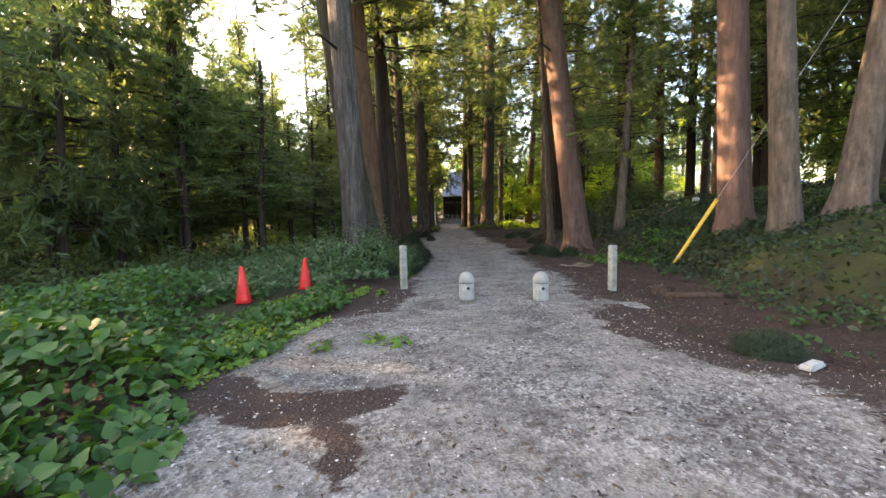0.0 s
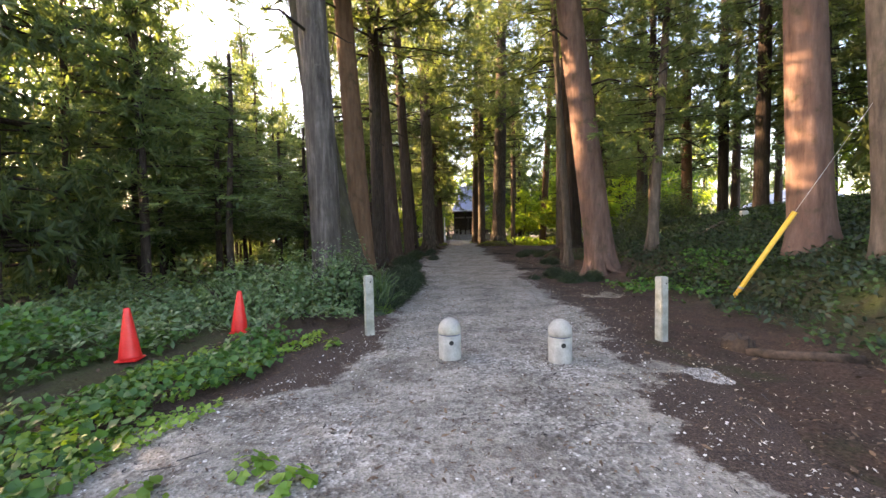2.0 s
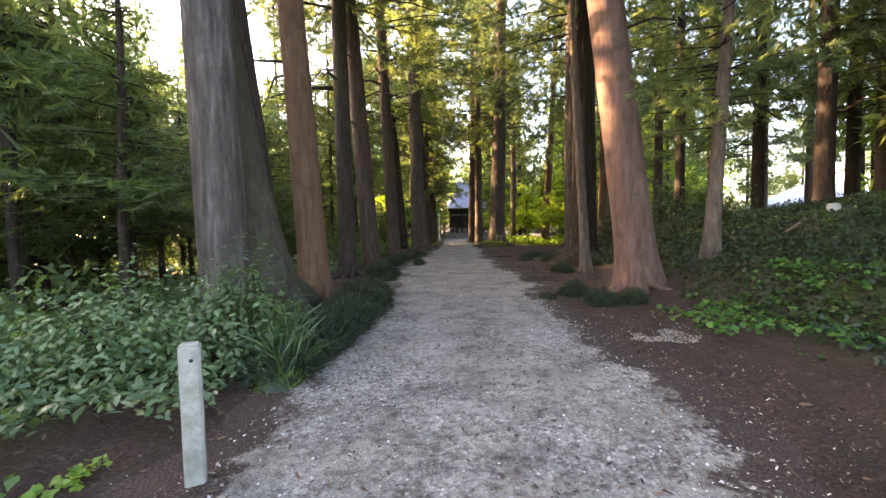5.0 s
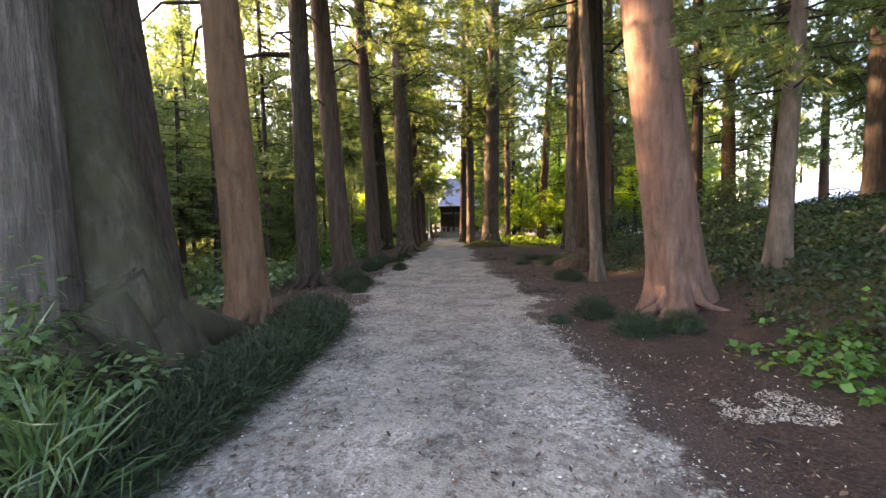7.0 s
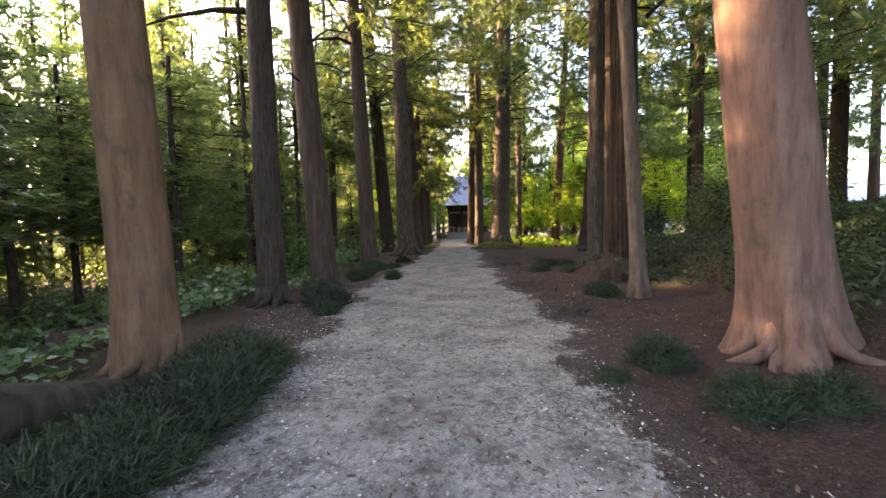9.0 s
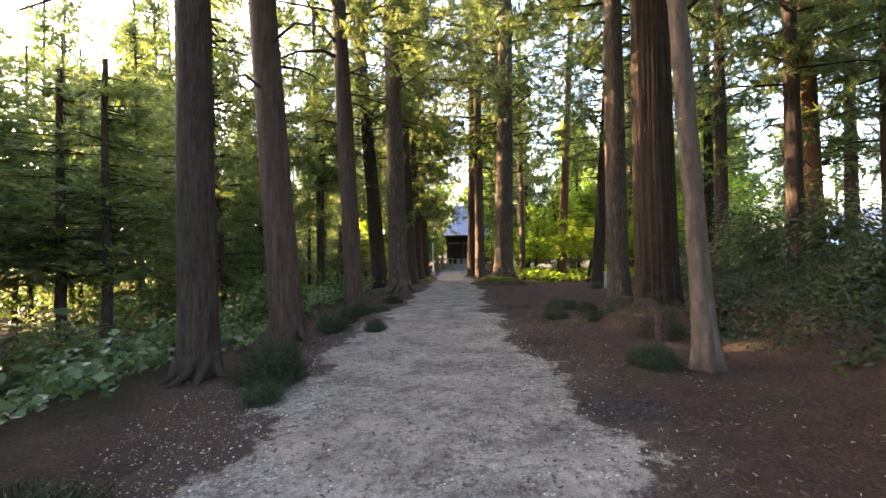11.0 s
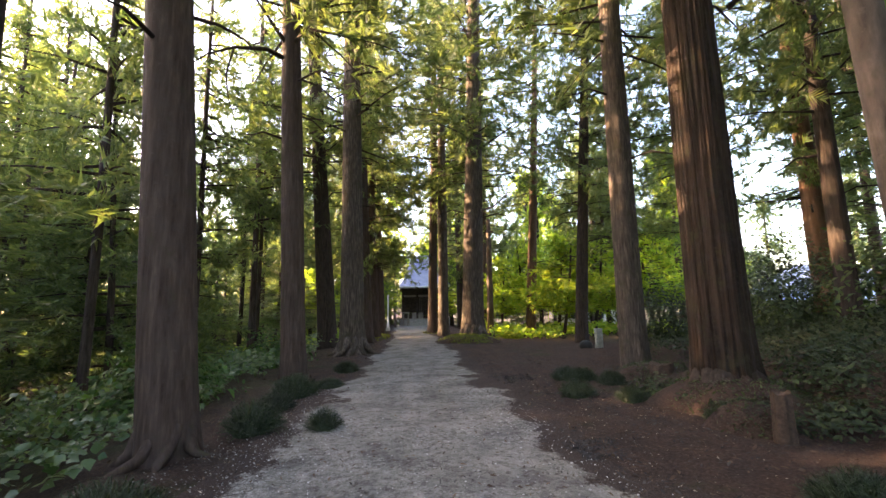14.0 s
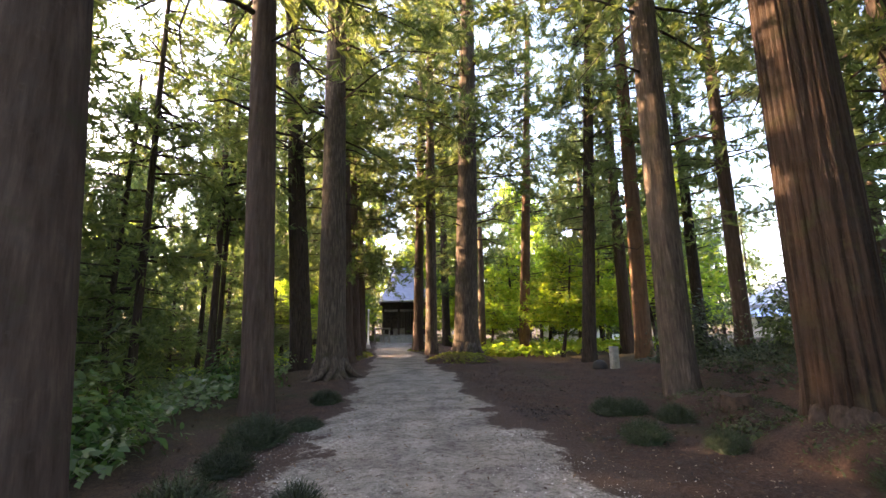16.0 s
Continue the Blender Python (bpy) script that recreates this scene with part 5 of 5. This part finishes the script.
pole = thing("banner_pole", "pale upright pole beside the shrine approach", "pole", (-0.85, 50.5, gz(-0.85, 50.5)))
vs, fs = lathe([(0.10, -0.1), (0.10, 0.5), (0.06, 0.55), (0.05, 2.7), (0.07, 2.72), (0.05, 2.8)], 14)
part("shaft", smooth(mesh_from("shaft", vs, fs, WHITE)), None, pole)
part("foot", box(0.34, 0.34, 0.3, (0, 0, -0.05), 0.02), STONE_PALE, pole)

# ---------------------------------------------------------------- houses beyond the bank


def house(label, x, y, z, turn, w, d, h, roof_h, roof_mat, porch=True):
    t = thing("house", label, "house", (x, y, z), turn)
    part("wall", box(w, d, h, (0, 0, 0), 0.02), PLASTER, t)
    b = bmesh.new()
    o = 0.6
    q = [b.verts.new(p) for p in ((-w / 2 - o, -d / 2 - o, h), (w / 2 + o, -d / 2 - o, h), (w / 2 + o, d / 2 + o, h), (-w / 2 - o, d / 2 + o, h), (-w / 2 + d / 2, 0, h + roof_h), (w / 2 - d / 2, 0, h + roof_h))]
    for f in ((0, 1, 5, 4), (1, 2, 5), (2, 3, 4, 5), (3, 0, 4), (3, 2, 1, 0)):
        b.faces.new([q[i] for i in f])
    part("roof", b, roof_mat, t)
    if porch:
        b = bmesh.new()
        q = [b.verts.new(p) for p in ((-w / 2, -d / 2, h - 0.3), (w / 2, -d / 2, h - 0.3), (w / 2 + 0.3, -d / 2 - 2.2, h - 1.1), (-w / 2 - 0.3, -d / 2 - 2.2, h - 1.1))]
        f = b.faces.new(q)
        g = bmesh.ops.extrude_face_region(b, geom=[f])
        bmesh.ops.translate(b, vec=(0, 0, -0.1), verts=[e for e in g["geom"] if isinstance(e, bmesh.types.BMVert)])
        part("lean_to_roof", b, ROOF_SHEET, t, "pale blue sheet lean-to roof")
    for k in range(3):
        win = part("window", box(1.5, 0.08, 1.2, (-w / 2 + w * (k + 0.5) / 3, -d / 2 - 0.02, 0.9), 0.01), WHITE, t)
        for i in (-1, 1):
            part("pane", box(0.64, 0.03, 1.0, (-w / 2 + w * (k + 0.5) / 3 + 0.35 * i, -d / 2 - 0.07, 1.0), 0.003), GLASS, win)


house("white house with grey hipped roof beyond the trees", 43.5, 57, -0.2, -40, 12, 8, 3.2, 2.6, ROOF_SLATE)
house("low pale house seen between the trunks", 24, 68, -0.8, -20, 9, 7, 2.8, 2.2, ROOF_SLATE, False)

# ---------------------------------------------------------------- gravel, chips and litter


def strewn(name, label, template, mat, n, xr, yr, where, size, tilt, lift, category):
    x, y = rng.uniform(*xr, n * 3), rng.uniform(*yr, n * 3)
    k = where(x, y)
    x, y = x[k][:n], y[k][:n]
    up = np.stack([rng.normal(size=len(x)) * tilt, rng.normal(size=len(x)) * tilt, np.ones(len(x))], 1)
    me = scatter(name, template, np.stack([x, y, ground_z(x, y) + lift], 1), up, size[0] + (size[1] - size[0]) * rng.uniform(0, 1, len(x)) ** 3, mat)
    return tagged(new(name, me), label, category, kind="stuff")


inside = lambda x, y: (x > left_edge(y) - 0.1) & (x < right_edge(y) + 0.1)
rim = lambda x, y: (x > left_edge(y) - 0.6) & (x < right_edge(y) + 0.9)
strewn("gravel_stones", "loose pale gravel stones on the path", STONE, PEBBLE, 16000, (-3, 4.5), (0.5, 24), inside, (0.005, 0.020), 0.3, 0.016, "gravel")
strewn("gravel_stones", "loose gravel stones spilling onto soil", STONE, PEBBLE, 2600, (-3, 5.5), (0.5, 24), rim, (0.004, 0.015), 0.3, 0.012, "gravel")
strewn("bark_chips", "dark bark chips and twigs on the path", CHIP, LITTER, 12000, (-3, 5), (0.5, 30), rim, (0.012, 0.075), 0.25, 0.024, "litter")
strewn("leaf_litter", "brown fallen leaves on the forest soil", OVAL, LITTER, 15000, (-4, 9), (2, 36), lambda x, y: ~inside(x, y), (0.03, 0.10), 0.4, 0.015, "litter")
strewn("wood_chips", "pale wood chips scattered on dark soil", CHIP, LITTER_PALE, 1500, (2.3, 5.6), (3.2, 13), lambda x, y: (x > right_edge(y) - 0.3) & (x < right_edge(y) + 1.6), (0.012, 0.045), 0.4, 0.016, "litter")
strewn("ash_patch", "pale ash and chips on burnt soil", CHIP, LITTER_PALE, 3600, (2.9, 4.5), (11.0, 12.2), lambda x, y: ((x - 3.7) / 0.62) ** 2 + ((y - 11.6) / 0.35) ** 2 < lumps(x, y, 6), (0.010, 0.045), 0.3, 0.014, "ash")
strewn("charcoal_patch", "black charcoal crumbs on a burnt patch", CHIP, CHARCOAL, 1500, (2.5, 3.8), (17.1, 18.5), lambda x, y: ((x - 3.15) / 0.55) ** 2 + ((y - 17.8) / 0.45) ** 2 < lumps(x, y, 5) * 1.2, (0.02, 0.07), 0.35, 0.022, "ash")
strewn("charcoal_patch", "black charcoal crumbs at the path edge", CHIP, CHARCOAL, 900, (2.3, 3.4), (21.0, 22.3), lambda x, y: ((x - 2.85) / 0.35) ** 2 + ((y - 21.6) / 0.6) ** 2 < lumps(x, y, 5) * 1.2, (0.02, 0.07), 0.35, 0.022, "ash")
strewn("charcoal_patch", "dark bark crumbs heaped on the soil", CHIP, CHARCOAL, 1300, (2.2, 3.9), (25.6, 27.6), lambda x, y: ((x - 3.0) / 0.65) ** 2 + ((y - 26.6) / 0.7) ** 2 < lumps(x, y, 5) * 1.2, (0.02, 0.08), 0.35, 0.022, "ash")
strewn("gravel_stones", "grey grit between the grass tufts", STONE, PEBBLE, 3000, (-2.3, -0.6), (16, 27), lambda x, y: (x > -2.2 + 0.25 * np.sin(2 * y)) & (x < left_edge(y) + 0.2), (0.006, 0.019), 0.3, 0.010, "gravel")
strewn("bark_chips", "dark crumbs of bark lying in the gravel", CHIP, CHARCOAL, 6000, (-2.5, 4.2), (1.0, 22), lambda x, y: inside(x, y) & (lumps(x, y, 2.6) + 0.45 * np.sin(7 * x + 3 * y) * np.sin(6 * y - 2 * x) > 0.66), (0.012, 0.06), 0.25, 0.026, "litter")
strewn("bark_chips", "dark crumbs gathered round the bollards", CHIP, CHARCOAL, 420, (0.0, 2.1), (6.6, 7.7), lambda x, y: np.minimum(np.hypot(x - 0.41, y - 7.18), np.hypot(x - 1.66, y - 7.02)) < 0.20 + 0.05 * np.sin(9 * x), (0.015, 0.05), 0.3, 0.026, "litter")
strewn("bark_chips", "dark needle and bark litter on the cedar soil", CHIP, CHARCOAL, 7000, (2.6, 8), (17, 31), lambda x, y: (x > right_edge(y)) & (lumps(x, y, 2.2) > 0.35), (0.02, 0.10), 0.3, 0.018, "litter")
strewn("twigs", "thin dark fallen twigs along the path", STICK, CHARCOAL, 520, (-3, 6), (1, 30), rim, (0.08, 0.26), 0.10, 0.03, "twigs")
strewn("ash_patch", "pale sandy grit patch beside the path", STONE, PEBBLE, 5000, (2.3, 3.8), (6.0, 7.4), lambda x, y: ((x - 2.95) / 0.42) ** 2 + ((y - 6.62) / 0.24) ** 2 < lumps(x, y, 6), (0.008, 0.022), 0.3, 0.008, "grit")
strewn("wood_chips", "pale chips on the dark soil near the cedar row", CHIP, LITTER_PALE, 500, (-1.6, 5.2), (16, 27), lambda x, y: ~inside(x, y), (0.02, 0.05), 0.4, 0.016, "litter")
strewn("bark_chips", "dark bark crumbs trodden into the gravel", CHIP, LITTER, 7000, (-2.5, 4.2), (1.0, 17), lambda x, y: rim(x, y) & (lumps(x, y, 3.4) + 0.4 * np.sin(9 * x + 2 * y) * np.sin(8 * y - 3 * x) > 0.55), (0.012, 0.05), 0.25, 0.026, "litter")
